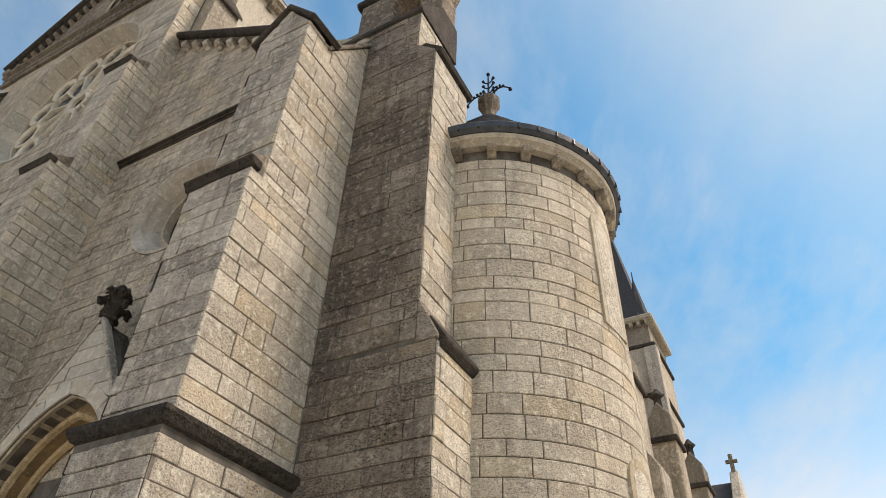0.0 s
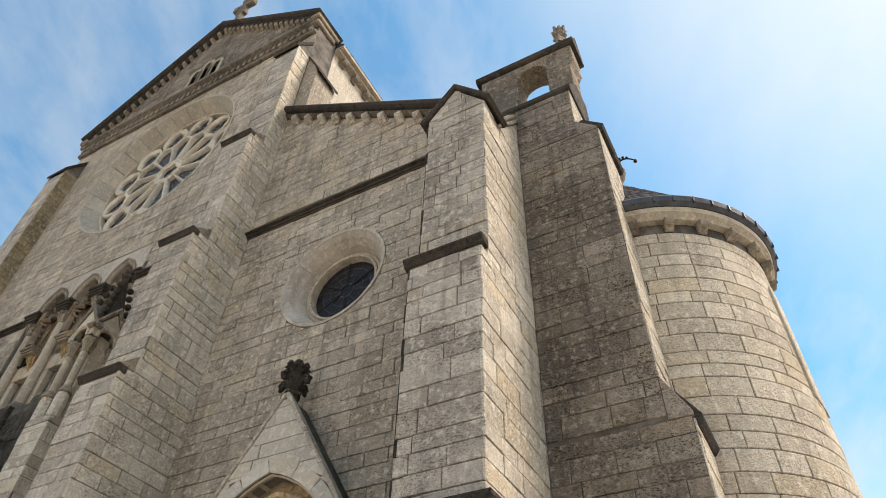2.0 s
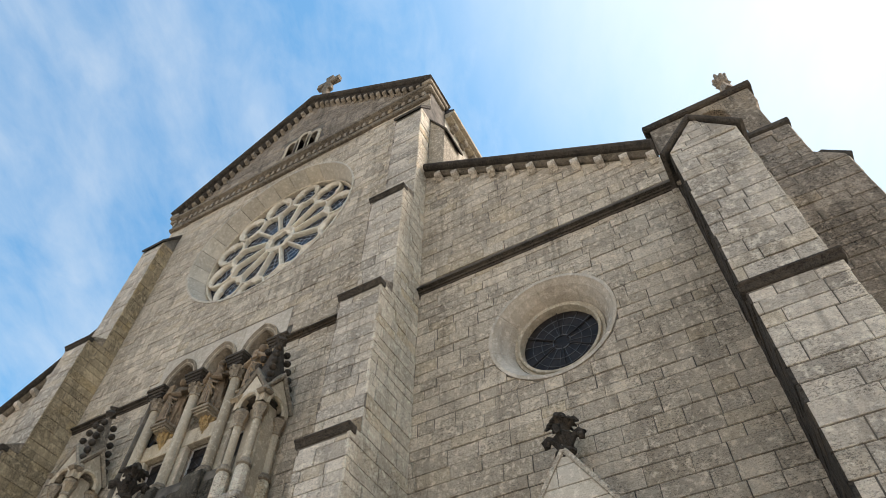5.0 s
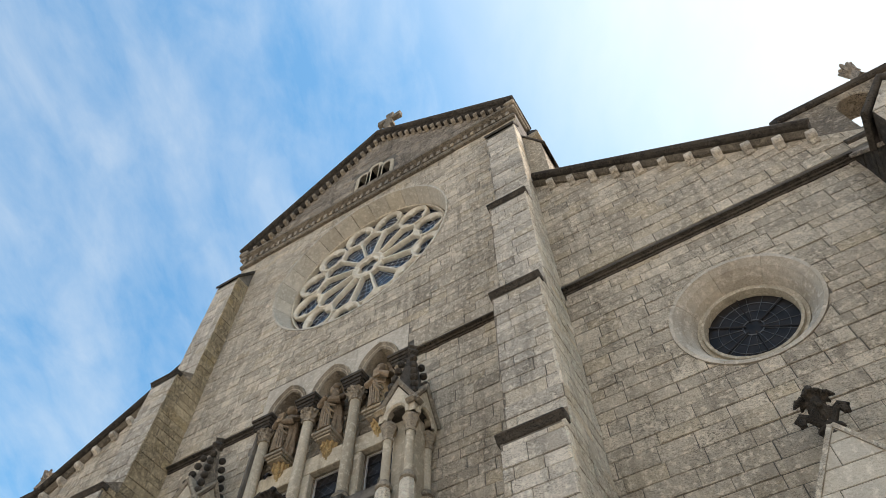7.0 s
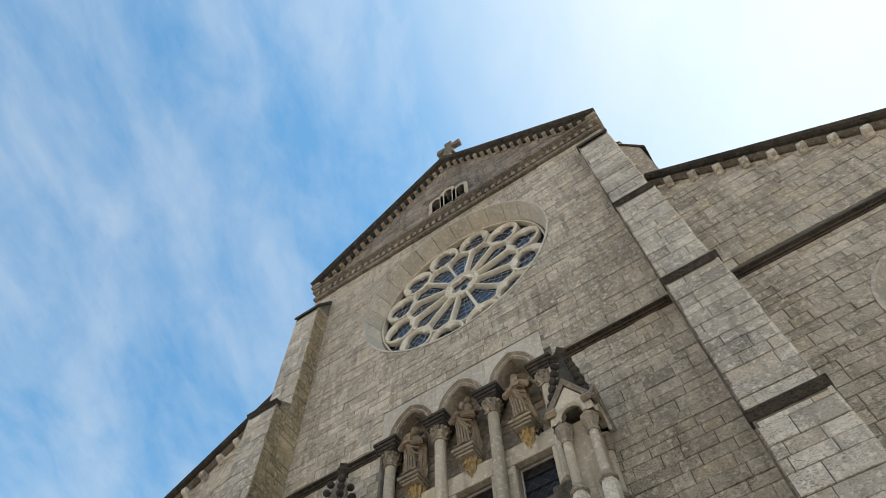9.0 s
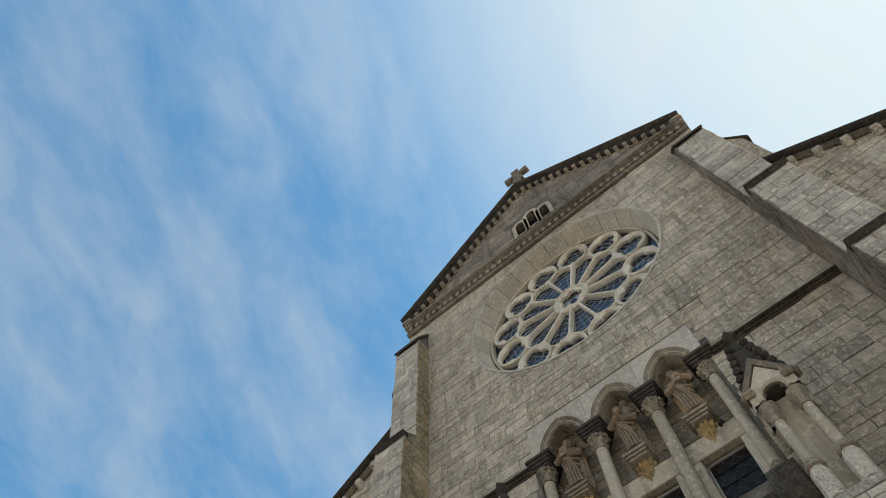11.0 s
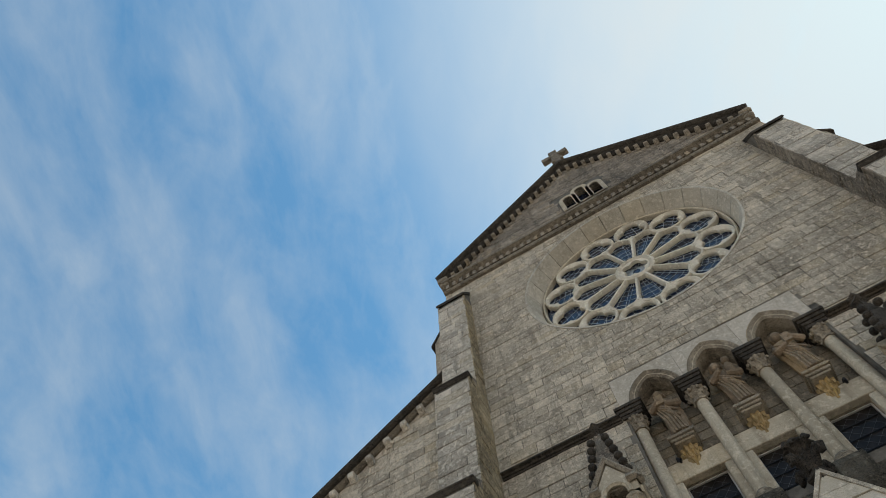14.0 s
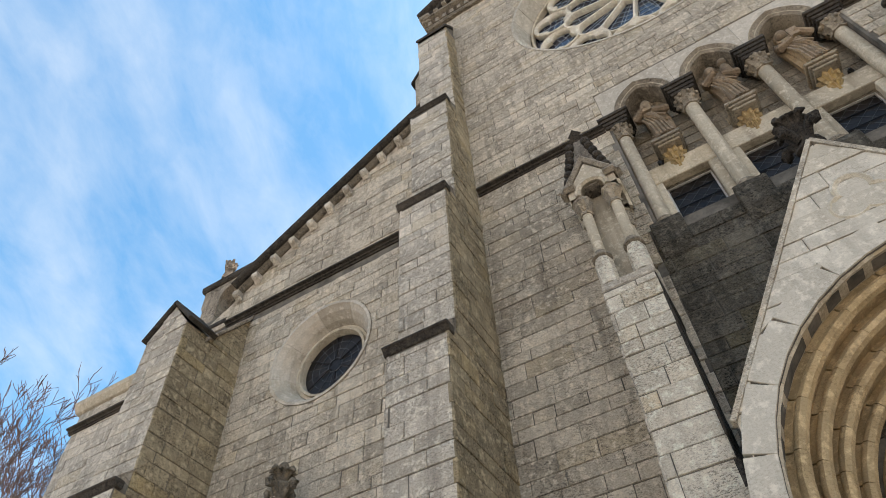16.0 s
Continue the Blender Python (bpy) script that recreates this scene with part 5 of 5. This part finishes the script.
# ---- piers with canopied pinnacles ----
def pier(side):
    xa, xb = (1.90, 2.50) if side > 0 else (-2.60, -2.0)
    cx, cy = (xa + xb) / 2, -0.42
    p = thing("pier", (cx, -0.35, 0), "square limestone pier beside the main door", "pier", "door piers")
    part("core", Solid().box(xa, xb, -0.72, -0.002, 0, 7.5), MORTAR, p)
    ashlar(p, (xa, -0.72), (1, 0, 0), xb - xa, 0, 7.48, LIME_PALE, 330 + side, pieces=60, mean=0.42)
    # Flanks towards the door are near-black, the outer ones pale and grey.
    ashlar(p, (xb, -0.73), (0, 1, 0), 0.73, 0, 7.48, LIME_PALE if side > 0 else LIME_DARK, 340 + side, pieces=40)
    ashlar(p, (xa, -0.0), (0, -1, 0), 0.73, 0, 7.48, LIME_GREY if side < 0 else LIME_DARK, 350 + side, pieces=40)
    n = thing("pinnacle", (cx, cy, 7.5), "gabled stone canopy on slim columns with a blackened crocketed spire", "pinnacle", "door pinnacles")
    s = Solid().box(xa - 0.01, xb + 0.01, -0.73, -0.004, 7.5, 7.62)
    part("plinth", s, LIME_GREY, n, bevel=0.012)
    part("back_panel", Solid().box(xa + 0.1, xb - 0.1, -0.5, -0.004, 7.62, 9.45), LIME_DRESSED, n, "warm pale back panel", bevel=0.02)
    for px, py in ((xa + 0.1, -0.63), (xb - 0.1, -0.63), (xa + 0.1, -0.16), (xb - 0.1, -0.16)):
        part("pedestal", Solid().lathe(px, py, [(0.115, 7.62), (0.115, 8.02), (0.09, 8.1)], 8), LIME_PALE, n)
        part("column_base", Solid().lathe(px, py, [(0.10, 8.08), (0.125, 8.1), (0.125, 8.13), (0.09, 8.18), (0.075, 8.22)], 16), LIME_CARVED, n, smooth=True)
        part("shaft", Solid().lathe(px, py, [(0.068, 8.2), (0.068, 8.98)], 16), LIME_DRESSED, n, smooth=True)
        cp = part("capital", Solid().lathe(px, py, [(0.085, 8.96), (0.09, 8.99), (0.07, 9.02), (0.09, 9.10), (0.12, 9.17), (0.12, 9.20)], 16, lobes=6, depth=0.12), LIME_CARVED, n, "carved leaf capital", smooth=True)
        part("abacus", Solid().lathe(px, py, [(0.115, 9.19), (0.135, 9.22), (0.135, 9.26), (0.11, 9.29)], 8), LIME_CARVED, cp)
    # gabled arches on the front and the two sides
    mid = (xa + xb) / 2

    def gable(to_world, half, name):
        hole = [(half - 0.17, 9.28)] + arc(0, 9.34, half - 0.17, 0, 180, 10) + [(-half + 0.17, 9.28)]
        outer = [(-half, 9.28), (-half, 9.44), (0, 9.94), (half, 9.44), (half, 9.28)]
        g = pierced(outer + hole, [], -0.05, 0.05)
        c = Solid().sweep([(half + 0.03, 9.42), (0, 9.98), (-half - 0.03, 9.42)], [(0.0, -0.07), (0.05, -0.10), (0.08, -0.08), (0.08, 0.06), (0.0, 0.06)])
        r = Solid().sweep(hole, [(0.0, -0.055), (0.03, -0.09), (0.07, -0.085), (0.09, -0.05), (0.0, 0.05)])
        for q in (g, c, r):
            q.v = [tuple(to_world @ Vector(v)) for v in q.v]
        gp = part(name, g, LIME_DRESSED, n)
        part("gable_moulding", c, LIME_CARVED, gp)
        part("arch_moulding", r, LIME_DRESSED, gp)

    half = (xb - xa) / 2 + 0.03
    gable(Matrix.Translation((mid, -0.69, 0)), half, "front_gable")
    gable(Matrix.Translation((xb - 0.03, cy, 0)) @ pose(0, 0, 0, 0, 0, 90), half, "side_gable")
    gable(Matrix.Translation((xa + 0.03, cy, 0)) @ pose(0, 0, 0, 0, 0, -90), half, "side_gable")
    part("spire", Solid().lathe(mid, cy, [(0.40, 9.46), (0.37, 9.54), (0.07, 10.95), (0.05, 10.98)], 4, a0=45, a1=405), LIME_DARK if side > 0 else LIME_BROWN, n, "weathered four-sided spire")
    for k in range(4):
        a = radians(45 + 90 * k)
        for j in range(6):
            z = 9.74 + 0.2 * j
            r = 0.36 - 0.043 * j
            part("crocket", Solid().ball((mid + (r + 0.03) * math.cos(a), cy + (r + 0.03) * math.sin(a), z), 0.072, 8, 0.95), LIME_DARK, n)
    part("top_knop", Solid().lathe(mid, cy, [(0.05, 10.94), (0.06, 11.0), (0.12, 11.06), (0.09, 11.1), (0.05, 11.16), (0.09, 11.22), (0.03, 11.27)], 12, lobes=4, depth=0.25), LIME_DARK, n, "carved leaf knop")


for side in (-1, 1):
    pier(side)


# ---- portals ----
def portal(cx, yf, apex, slope_, half, arch_half, spring, rise, orders, name, label, step=0.16, group=""):
    """A gabled porch front with a stepped, moulded pointed arch."""
    p = thing(name, (cx, yf / 2, 0), label, "doorway", group, "structure")
    foot = apex - slope_ * half
    outline = [(cx - half, 0), (cx + half, 0), (cx + half, foot), (cx, apex), (cx - half, foot)]
    arch = pointed(cx, spring, arch_half, rise, 10)
    outer = [(cx - half, 0), (cx - half, foot), (cx, apex), (cx + half, foot), (cx + half, 0), (cx + arch_half, 0)] + arch + [(cx - arch_half, 0)]
    part("gable_front", pierced(outer, [], yf, yf + 0.25), MORTAR, p, "mortar bed of the gable front")
    # large smooth blocks and a ring of voussoirs on the front
    big = arch_half > 1.3
    vr = 0.26 if big else 0.2
    for i in range(0, len(arch) - 1, 2):
        part("voussoir", Solid().sweep(arch[i:i + 3], [(0.004, yf + 0.1), (0.004, yf - 0.024), (vr, yf - 0.024), (vr, yf + 0.1)]), LIME_SLAB, p, bevel=0.004)
    cz = spring + rise - (rise * rise + arch_half * arch_half) / (2 * rise)
    cr = (rise * rise + arch_half * arch_half) / (2 * rise)
    ashlar(p, (cx - half, yf), (1, 0, 0), 2 * half, 0.0, apex, LIME_SLAB, 700 + int(cx), clips=((-slope_, 1, foot), (slope_, 1, foot + slope_ * 2 * half)),
           holes=((half, cz, cr + vr * 0.3), (half - arch_half, half + arch_half, 0, spring)), pieces=60, mean=0.85, joint=0.003)
    # cheeks and roof behind the front
    for sg in (-1, 1):
        xs = sorted((cx + sg * half, cx + sg * (half - 0.12)))
        part("cheek", Solid().box(xs[0], xs[1], yf + 0.252, -0.004, 0, foot), LIME_MOSS, p)
        rp = [(cx + sg * (half + 0.04), foot - 0.06), (cx + sg * 0.001, apex - 0.005), (cx + sg * 0.001, apex - 0.2), (cx + sg * (half - 0.1), foot - 0.06)]
        part("roof_slope", Solid().prism(rp, yf + 0.252, -0.004), LIME_MOSS, p, "black mossy stone slope")
    path = [(cx + half, foot), (cx, apex), (cx - half, foot)]
    part("coping", Solid().sweep(path, [(0.0, yf - 0.03), (0.05, yf - 0.03), (0.06, yf + 0.0), (0.05, yf + 0.09), (0.0, yf + 0.09)]), LIME_GREY, p)
    # archivolts stepping back
    for k in range(orders):
        f = 1 - k * step / arch_half
        a = pointed(cx, spring, arch_half * f, rise * f, 12)
        a = [(cx + arch_half * f, 0.0)] + a + [(cx - arch_half * f, 0.0)]
        y = yf + 0.17 * k
        prof = [(0.0, y + 0.30), (0.0, y + 0.1), (-0.02, y + 0.04), (0.03, y - 0.015), (0.08, y - 0.018), (0.11, y + 0.03), (0.12, y + 0.30)] if k == 0 else \
               [(-0.01, y + 0.32), (-0.02, y + 0.12), (-0.055, y + 0.07), (-0.035, y + 0.02), (0.01, y + 0.0), (0.05, y + 0.03), (0.065, y + 0.07), (0.10, y + 0.09), (step + 0.02, y + 0.10), (step + 0.02, y + 0.32)]
        for i in range(0, len(a) - 1, 2):
            q = a[i:i + 3]
            (x0, z0), (x1, z1) = q[0], q[-1]
            d = max(1e-6, math.hypot(x1 - x0, z1 - z0))
            q[0] = (x0 + 0.003 * (x1 - x0) / d, z0 + 0.003 * (z1 - z0) / d)
            q[-1] = (x1 - 0.003 * (x1 - x0) / d, z1 - 0.003 * (z1 - z0) / d)
            part("arch_stone", Solid().sweep(q, prof), LIME_WARM if k else LIME_DRESSED, p, smooth=True)
    f = 1 - orders * step / arch_half
    a = pointed(cx, spring, arch_half * f + 0.1, rise * f + 0.1, 10)
    y = yf + 0.17 * orders + 0.12
    # Side doors: the shade deep in the arch is put into a darker tympanum.
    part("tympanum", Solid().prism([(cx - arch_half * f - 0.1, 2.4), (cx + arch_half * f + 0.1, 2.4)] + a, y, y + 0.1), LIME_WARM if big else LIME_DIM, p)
    dr = part("door_leaf", Solid().box(cx - arch_half * f - 0.1, cx + arch_half * f + 0.1, y + 0.02, y + 0.09, 0.02, 2.4), OAK, p, "dark oak door")
    return p


main = portal(0.0, -0.92, 8.1, 1.48, 1.88, 1.78, 4.35, 2.15, 6, "doorway_main", "gabled main doorway with many moulded pointed arch orders", 0.13)
tre = Solid()
v, f, m = [], [], 48
for k in range(m):
    t = 2 * math.pi * k / m
    q = 0.16 + 0.13 * abs(math.cos(1.5 * (t - math.pi / 2)))
    for rr, y in ((q + 0.05, -0.935), (q + 0.02, -0.95), (q - 0.02, -0.93), (q - 0.03, -0.90)):
        v.append((rr * math.cos(t), y, 7.12 + rr * math.sin(t)))
f = [(4 * k + j, 4 * k + j + 1, 4 * ((k + 1) % m) + j + 1, 4 * ((k + 1) % m) + j) for k in range(m) for j in range(3)]
part("trefoil", tre.add(v, f), LIME_SLAB, main, "carved trefoil moulding")
def leaf_bundle(cx, cy, z, label, sc=1.0, first=45, material=None):
    """An upright bundle of curled stone leaves in two tiers on a moulded neck."""
    c = thing("leaf_finial", (cx, cy, z), label, "finial", "gable finials")
    mt = material or LIME_DARK
    up = Vector((0, 0, sc))
    prof = [(0.12, -0.03), (0.09, 0.06), (0.14, 0.09), (0.14, 0.13), (0.085, 0.16), (0.10, 0.26), (0.14, 0.38), (0.09, 0.44), (0.10, 0.54), (0.16, 0.62), (0.08, 0.66)]
    part("neck", Solid().lathe(cx, cy, [(r * sc, z + h * sc) for r, h in prof], 16, lobes=4, depth=0.14), mt, c, smooth=True)
    part("bud", Solid().ball((cx, cy, z + 0.70 * sc), 0.085 * sc, 8, 1.1), mt, c, smooth=True)
    m = Vector((cx, cy, z))
    for k in range(4):
        a = radians(first + 90 * k)
        u = Vector((math.cos(a), math.sin(a), 0)) * sc
        t = Vector((-math.sin(a), math.cos(a), 0)) * sc
        scroll = Solid().tube([m + u * 0.07 + up * 0.2, m + u * 0.14 + up * 0.34, m + u * 0.23 + up * 0.40, m + u * 0.29 + up * 0.35, m + u * 0.27 + up * 0.28, m + u * 0.22 + up * 0.29], [0.045 * sc, 0.055 * sc, 0.055 * sc, 0.05 * sc, 0.045 * sc, 0.03 * sc], 8)
        scroll.ball(m + u * 0.25 + up * 0.33, 0.055 * sc, 8)
        part("scroll", scroll, mt, c, smooth=True)
        leaf = Solid().tube([m + u * 0.05 + up * 0.5, m + u * 0.12 + up * 0.6, m + u * 0.19 + up * 0.62, m + u * 0.25 + up * 0.56], [0.05 * sc, 0.06 * sc, 0.05 * sc, 0.015 * sc], 7)
        for sg in (-1, 1):
            leaf.tube([m + u * 0.08 + up * 0.56, m + u * 0.14 + t * sg * 0.07 + up * 0.61, m + u * 0.18 + t * sg * 0.11 + up * 0.56], [0.04 * sc, 0.04 * sc, 0.012 * sc], 6)
        part("leaf", leaf, mt, c, smooth=True)


leaf_bundle(0.0, -0.8, 8.06, "dark carved stone leaf finial on the main door gable")
for side in (1, -1):
    portal(7.42 * side, -0.45, 6.70, 1.55, 1.35, 1.12, 4.15, 1.45, 4, "doorway_side", "gabled side doorway with a pointed moulded arch", 0.13, "side doorways")
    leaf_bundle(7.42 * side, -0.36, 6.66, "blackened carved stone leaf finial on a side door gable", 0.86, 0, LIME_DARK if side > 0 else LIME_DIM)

# cross on the main gable
g = thing("gable_cross", (0.1, 0.12, APEX), "weathered stone cross at the top of the nave gable", "cross")
s = Solid().box(-0.14, 0.34, -0.06, 0.32, APEX - 0.1, APEX + 0.5)
s.prism([(-0.04, APEX + 0.5), (0.24, APEX + 0.5), (0.2, APEX + 1.45), (0.0, APEX + 1.45)], 0.01, 0.23)
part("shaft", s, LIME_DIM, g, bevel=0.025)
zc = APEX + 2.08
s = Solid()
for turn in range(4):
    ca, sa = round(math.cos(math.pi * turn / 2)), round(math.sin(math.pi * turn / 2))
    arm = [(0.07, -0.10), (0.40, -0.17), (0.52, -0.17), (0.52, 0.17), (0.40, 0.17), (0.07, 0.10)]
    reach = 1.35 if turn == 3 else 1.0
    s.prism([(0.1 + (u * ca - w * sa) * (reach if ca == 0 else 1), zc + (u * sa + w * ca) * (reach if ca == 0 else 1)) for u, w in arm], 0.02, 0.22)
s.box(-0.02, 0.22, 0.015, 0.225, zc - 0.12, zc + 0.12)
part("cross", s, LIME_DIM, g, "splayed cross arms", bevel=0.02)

# ---- distance ----
def aisle_side_buttress(y, x0, x1, top):
    b = thing("pinnacled_buttress", ((x0 + x1) / 2, y, 0), "weathered stone aisle buttress with a gabled pinnacle head", "buttress", "aisle side buttresses")
    part("body", Solid().prism([(x0, 0), (x1 + 0.25, 0), (x1 + 0.25, top - 3.4), (x1, top - 3.0), (x1, top - 1.3), (x0, top - 1.0)], y - 0.4, y + 0.4), LIME, b, bevel=0.03)
    part("ledge", Solid().box(x1 - 0.7, x1 + 0.08, y - 0.5, y + 0.5, top - 1.5, top - 1.36), LIME_DARK, b, bevel=0.02)
    part("head", Solid().prism([(x1 - 0.6, top - 1.36), (x1, top - 1.36), (x1, top - 0.8), (x1 - 0.3, top - 0.35), (x1 - 0.6, top - 0.8)], y - 0.42, y + 0.42), LIME_CARVED, b, bevel=0.02)
    part("finial", Solid().lathe(x1 - 0.3, y - 0.2, [(0.09, top - 0.45), (0.08, top - 0.2), (0.17, top - 0.1), (0.1, top), (0.03, top + 0.12)], 10, lobes=4, depth=0.25), LIME_DARK, b)


for y, top in ((8.6, 10.5), (12.6, 10.8), (16.6, 11.0)):
    aisle_side_buttress(y, 10.81, 12.45, top)


def choir_tower():
    t = thing("choir_tower", (10.0, 27.5, 0), "tall limestone choir tower with slate roofs behind the church front", "tower")
    part("body", Solid().box(7.6, 11.25, 26, 30, 0, 20.6), LIME, t)
    part("upper_storey", Solid().box(7.7, 11.15, 26.1, 29.9, 20.6, 22.2), LIME_CARVED, t)
    for z in (17.8, 20.6):
        part("string_course", Solid().box(7.5, 11.37, 25.9, 30.1, z, z + 0.22), LIME_DARK, t, bevel=0.05)
    part("cornice", Solid().box(7.4, 11.5, 25.8, 30.2, 22.2, 22.55), LIME_DRESSED, t, bevel=0.08)
    part("corner_pier", Solid().box(10.75, 11.42, 25.75, 26.4, 0, 20.5), LIME_GREY, t, bevel=0.04)
    part("main_roof", Solid().lathe(9.1, 28, [(2.9, 22.55), (2.2, 24.5), (0.2, 33.0)], 4, a0=45, a1=405), SLATE, t, "grey slate pyramid roof")
    part("turret_roof", Solid().lathe(10.75, 26.6, [(0.75, 22.55), (0.45, 23.1), (0.04, 25.4)], 8), SLATE, t, "blue-grey slate turret spire")
    part("turret_knob", Solid().tube([(10.75, 26.6, 25.3), (10.75, 26.6, 26.0)], [0.05, 0.03]), IRON, t)
    for i in range(9):
        part("corbel", Solid().box(7.7 + i * 0.42, 7.88 + i * 0.42, 25.86, 26.1, 21.95, 22.2), LIME_DRESSED, t)
    t.location.x -= 1.1
    c = thing("transept_chapel", (12.0, 23, 0), "low chapel with a slate roof and a stone gable end", "building")
    part("wall", Solid().box(10.9, 13.0, 21.4, 25.0, 0, 9.6), LIME, c)
    part("roof", Solid().prism_x([(21.2, 9.5), (23.2, 11.9), (25.2, 9.5)], 10.9, 13.0), SLATE, c)
    part("gable", Solid().prism_x([(21.1, 0), (21.1, 9.8), (23.2, 12.35), (25.3, 9.8), (25.3, 0)], 13.0, 13.35), LIME_GREY, c, bevel=0.04)
    part("cross", Solid().tube([(13.17, 23.2, 12.2), (13.17, 23.2, 13.0)], 0.09).tube([(12.95, 23.2, 12.72), (13.4, 23.2, 12.72)], 0.08), LIME_CARVED, c)
    c.location.x -= 0.5
    c.location.z += 0.2


choir_tower()


def bare_tree(x, y, h, seed):
    """A leafless tree: a forking trunk, limbs and a haze of fine twigs."""
    rng = random.Random(seed)
    t = thing("bare_tree", (x, y, 0), "leafless broad tree with dark limbs and fine reddish twigs", "tree")
    trunk, limbs, twigs = Solid(), Solid(), Solid()
    trunk.tube([(x, y, 0), (x + 0.1, y, h * 0.18), (x - 0.05, y + 0.1, h * 0.36)], [0.42, 0.34, 0.28], 10)

    def grow(p, d, length, r, level):
        pts, rad = [p], [r]
        n = 4
        for i in range(n):
            d = (d + Vector((rng.uniform(-0.2, 0.2), rng.uniform(-0.2, 0.2), rng.uniform(-0.05, 0.16)))).normalized()
            p = p + d * length / n
            pts.append(p)
            rad.append(max(0.009, r * (1 - 0.5 * (i + 1) / n)))
        (limbs if level < 3 else twigs).tube(pts, rad, 6 if level < 2 else 4 if level < 3 else 3)
        if level < 6:
            for k in range(3 if level < 6 else 2):
                q = pts[rng.randint(2, n)]
                a = rng.uniform(0, 2 * math.pi)
                side = Vector((math.cos(a), math.sin(a), rng.uniform(-0.1, 0.6)))
                grow(q, (d * 1.0 + side * rng.uniform(0.45, 0.8)).normalized(), length * rng.uniform(0.55, 0.75), rad[-1] * 0.8, level + 1)

    for k in range(5):
        a = 2 * math.pi * k / 5 + 0.4
        grow(Vector((x - 0.05, y + 0.1, h * (0.30 + 0.015 * k))), Vector((0.5 * math.cos(a), 0.5 * math.sin(a), 1)).normalized(), h * 0.24, 0.19, 0)
    part("trunk", trunk, BARK, t, smooth=True)
    part("limb_frame", limbs, BARK, t)
    tw = part("crown", twigs, TWIG, t, "fine reddish twigs")
    tagged(tw, kind="stuff")


bare_tree(-20.2, 2.3, 17.4, 4)


# ---- facing blocks of the large walls ----
k1 = (APEX - EAVE) / NAVE
ashlar(wall_nave, (-NAVE, 0.0), (1, 0, 0), 2 * NAVE, 0.0, 20.0, LIME, 501, holes=((NAVE + ROSE[0], ROSE[1], ROSE[2]), (NAVE - 1.80, NAVE + 1.80, 8.75, 12.69), (NAVE - 1.9, NAVE + 1.9, 0.0, 8.75)), pieces=300, stretch=(6.0, 13.0))
ashlar(wall_nave, (-NAVE, 0.0), (1, 0, 0), 2 * NAVE, 20.6, APEX, LIME_BROWN, 502, clips=((-k1, 1, EAVE), (k1, 1, EAVE + k1 * 2 * NAVE)), holes=((NAVE - 0.78, NAVE + 0.78, 21.1, 22.6),), pieces=0, mean=0.45)
ashlar(wall_nave, (-1.9, 0.0), (1, 0, 0), 3.8, 3.0, 8.75, LIME_MOSS, 503, holes=((0.7, 3.1, 3.0, 5.3),), pieces=0)
k2 = (AISLE_HI - AISLE_LO) / (AISLE + 0.1 - NAVE)
for w, side, x0 in ((wall_south, 1, NAVE), (wall_north, -1, -10.82)):
    W = 10.82 - NAVE
    ou = OCULUS_X - NAVE if side > 0 else 10.82 - OCULUS_X
    if side > 0:
        clips = ((k2, 1, AISLE_HI),)
    else:
        clips = ((-k2, 1, AISLE_HI - k2 * W),)
    du = 7.42 - NAVE if side > 0 else 10.82 - 7.42
    ashlar(w, (x0, 0.0), (1, 0, 0), W, 0.0, 11.28, LIME, 510 + side, holes=((ou, OCULUS_ZS[side], OCULUS_R), (du - 1.25, du + 1.25, 0, 4.75)), pieces=300, stretch=(4.5, 11.3))
    ashlar(w, (x0, 0.0), (1, 0, 0), W, 11.5, AISLE_HI, LIME, 520 + side, clips=clips, pieces=100)
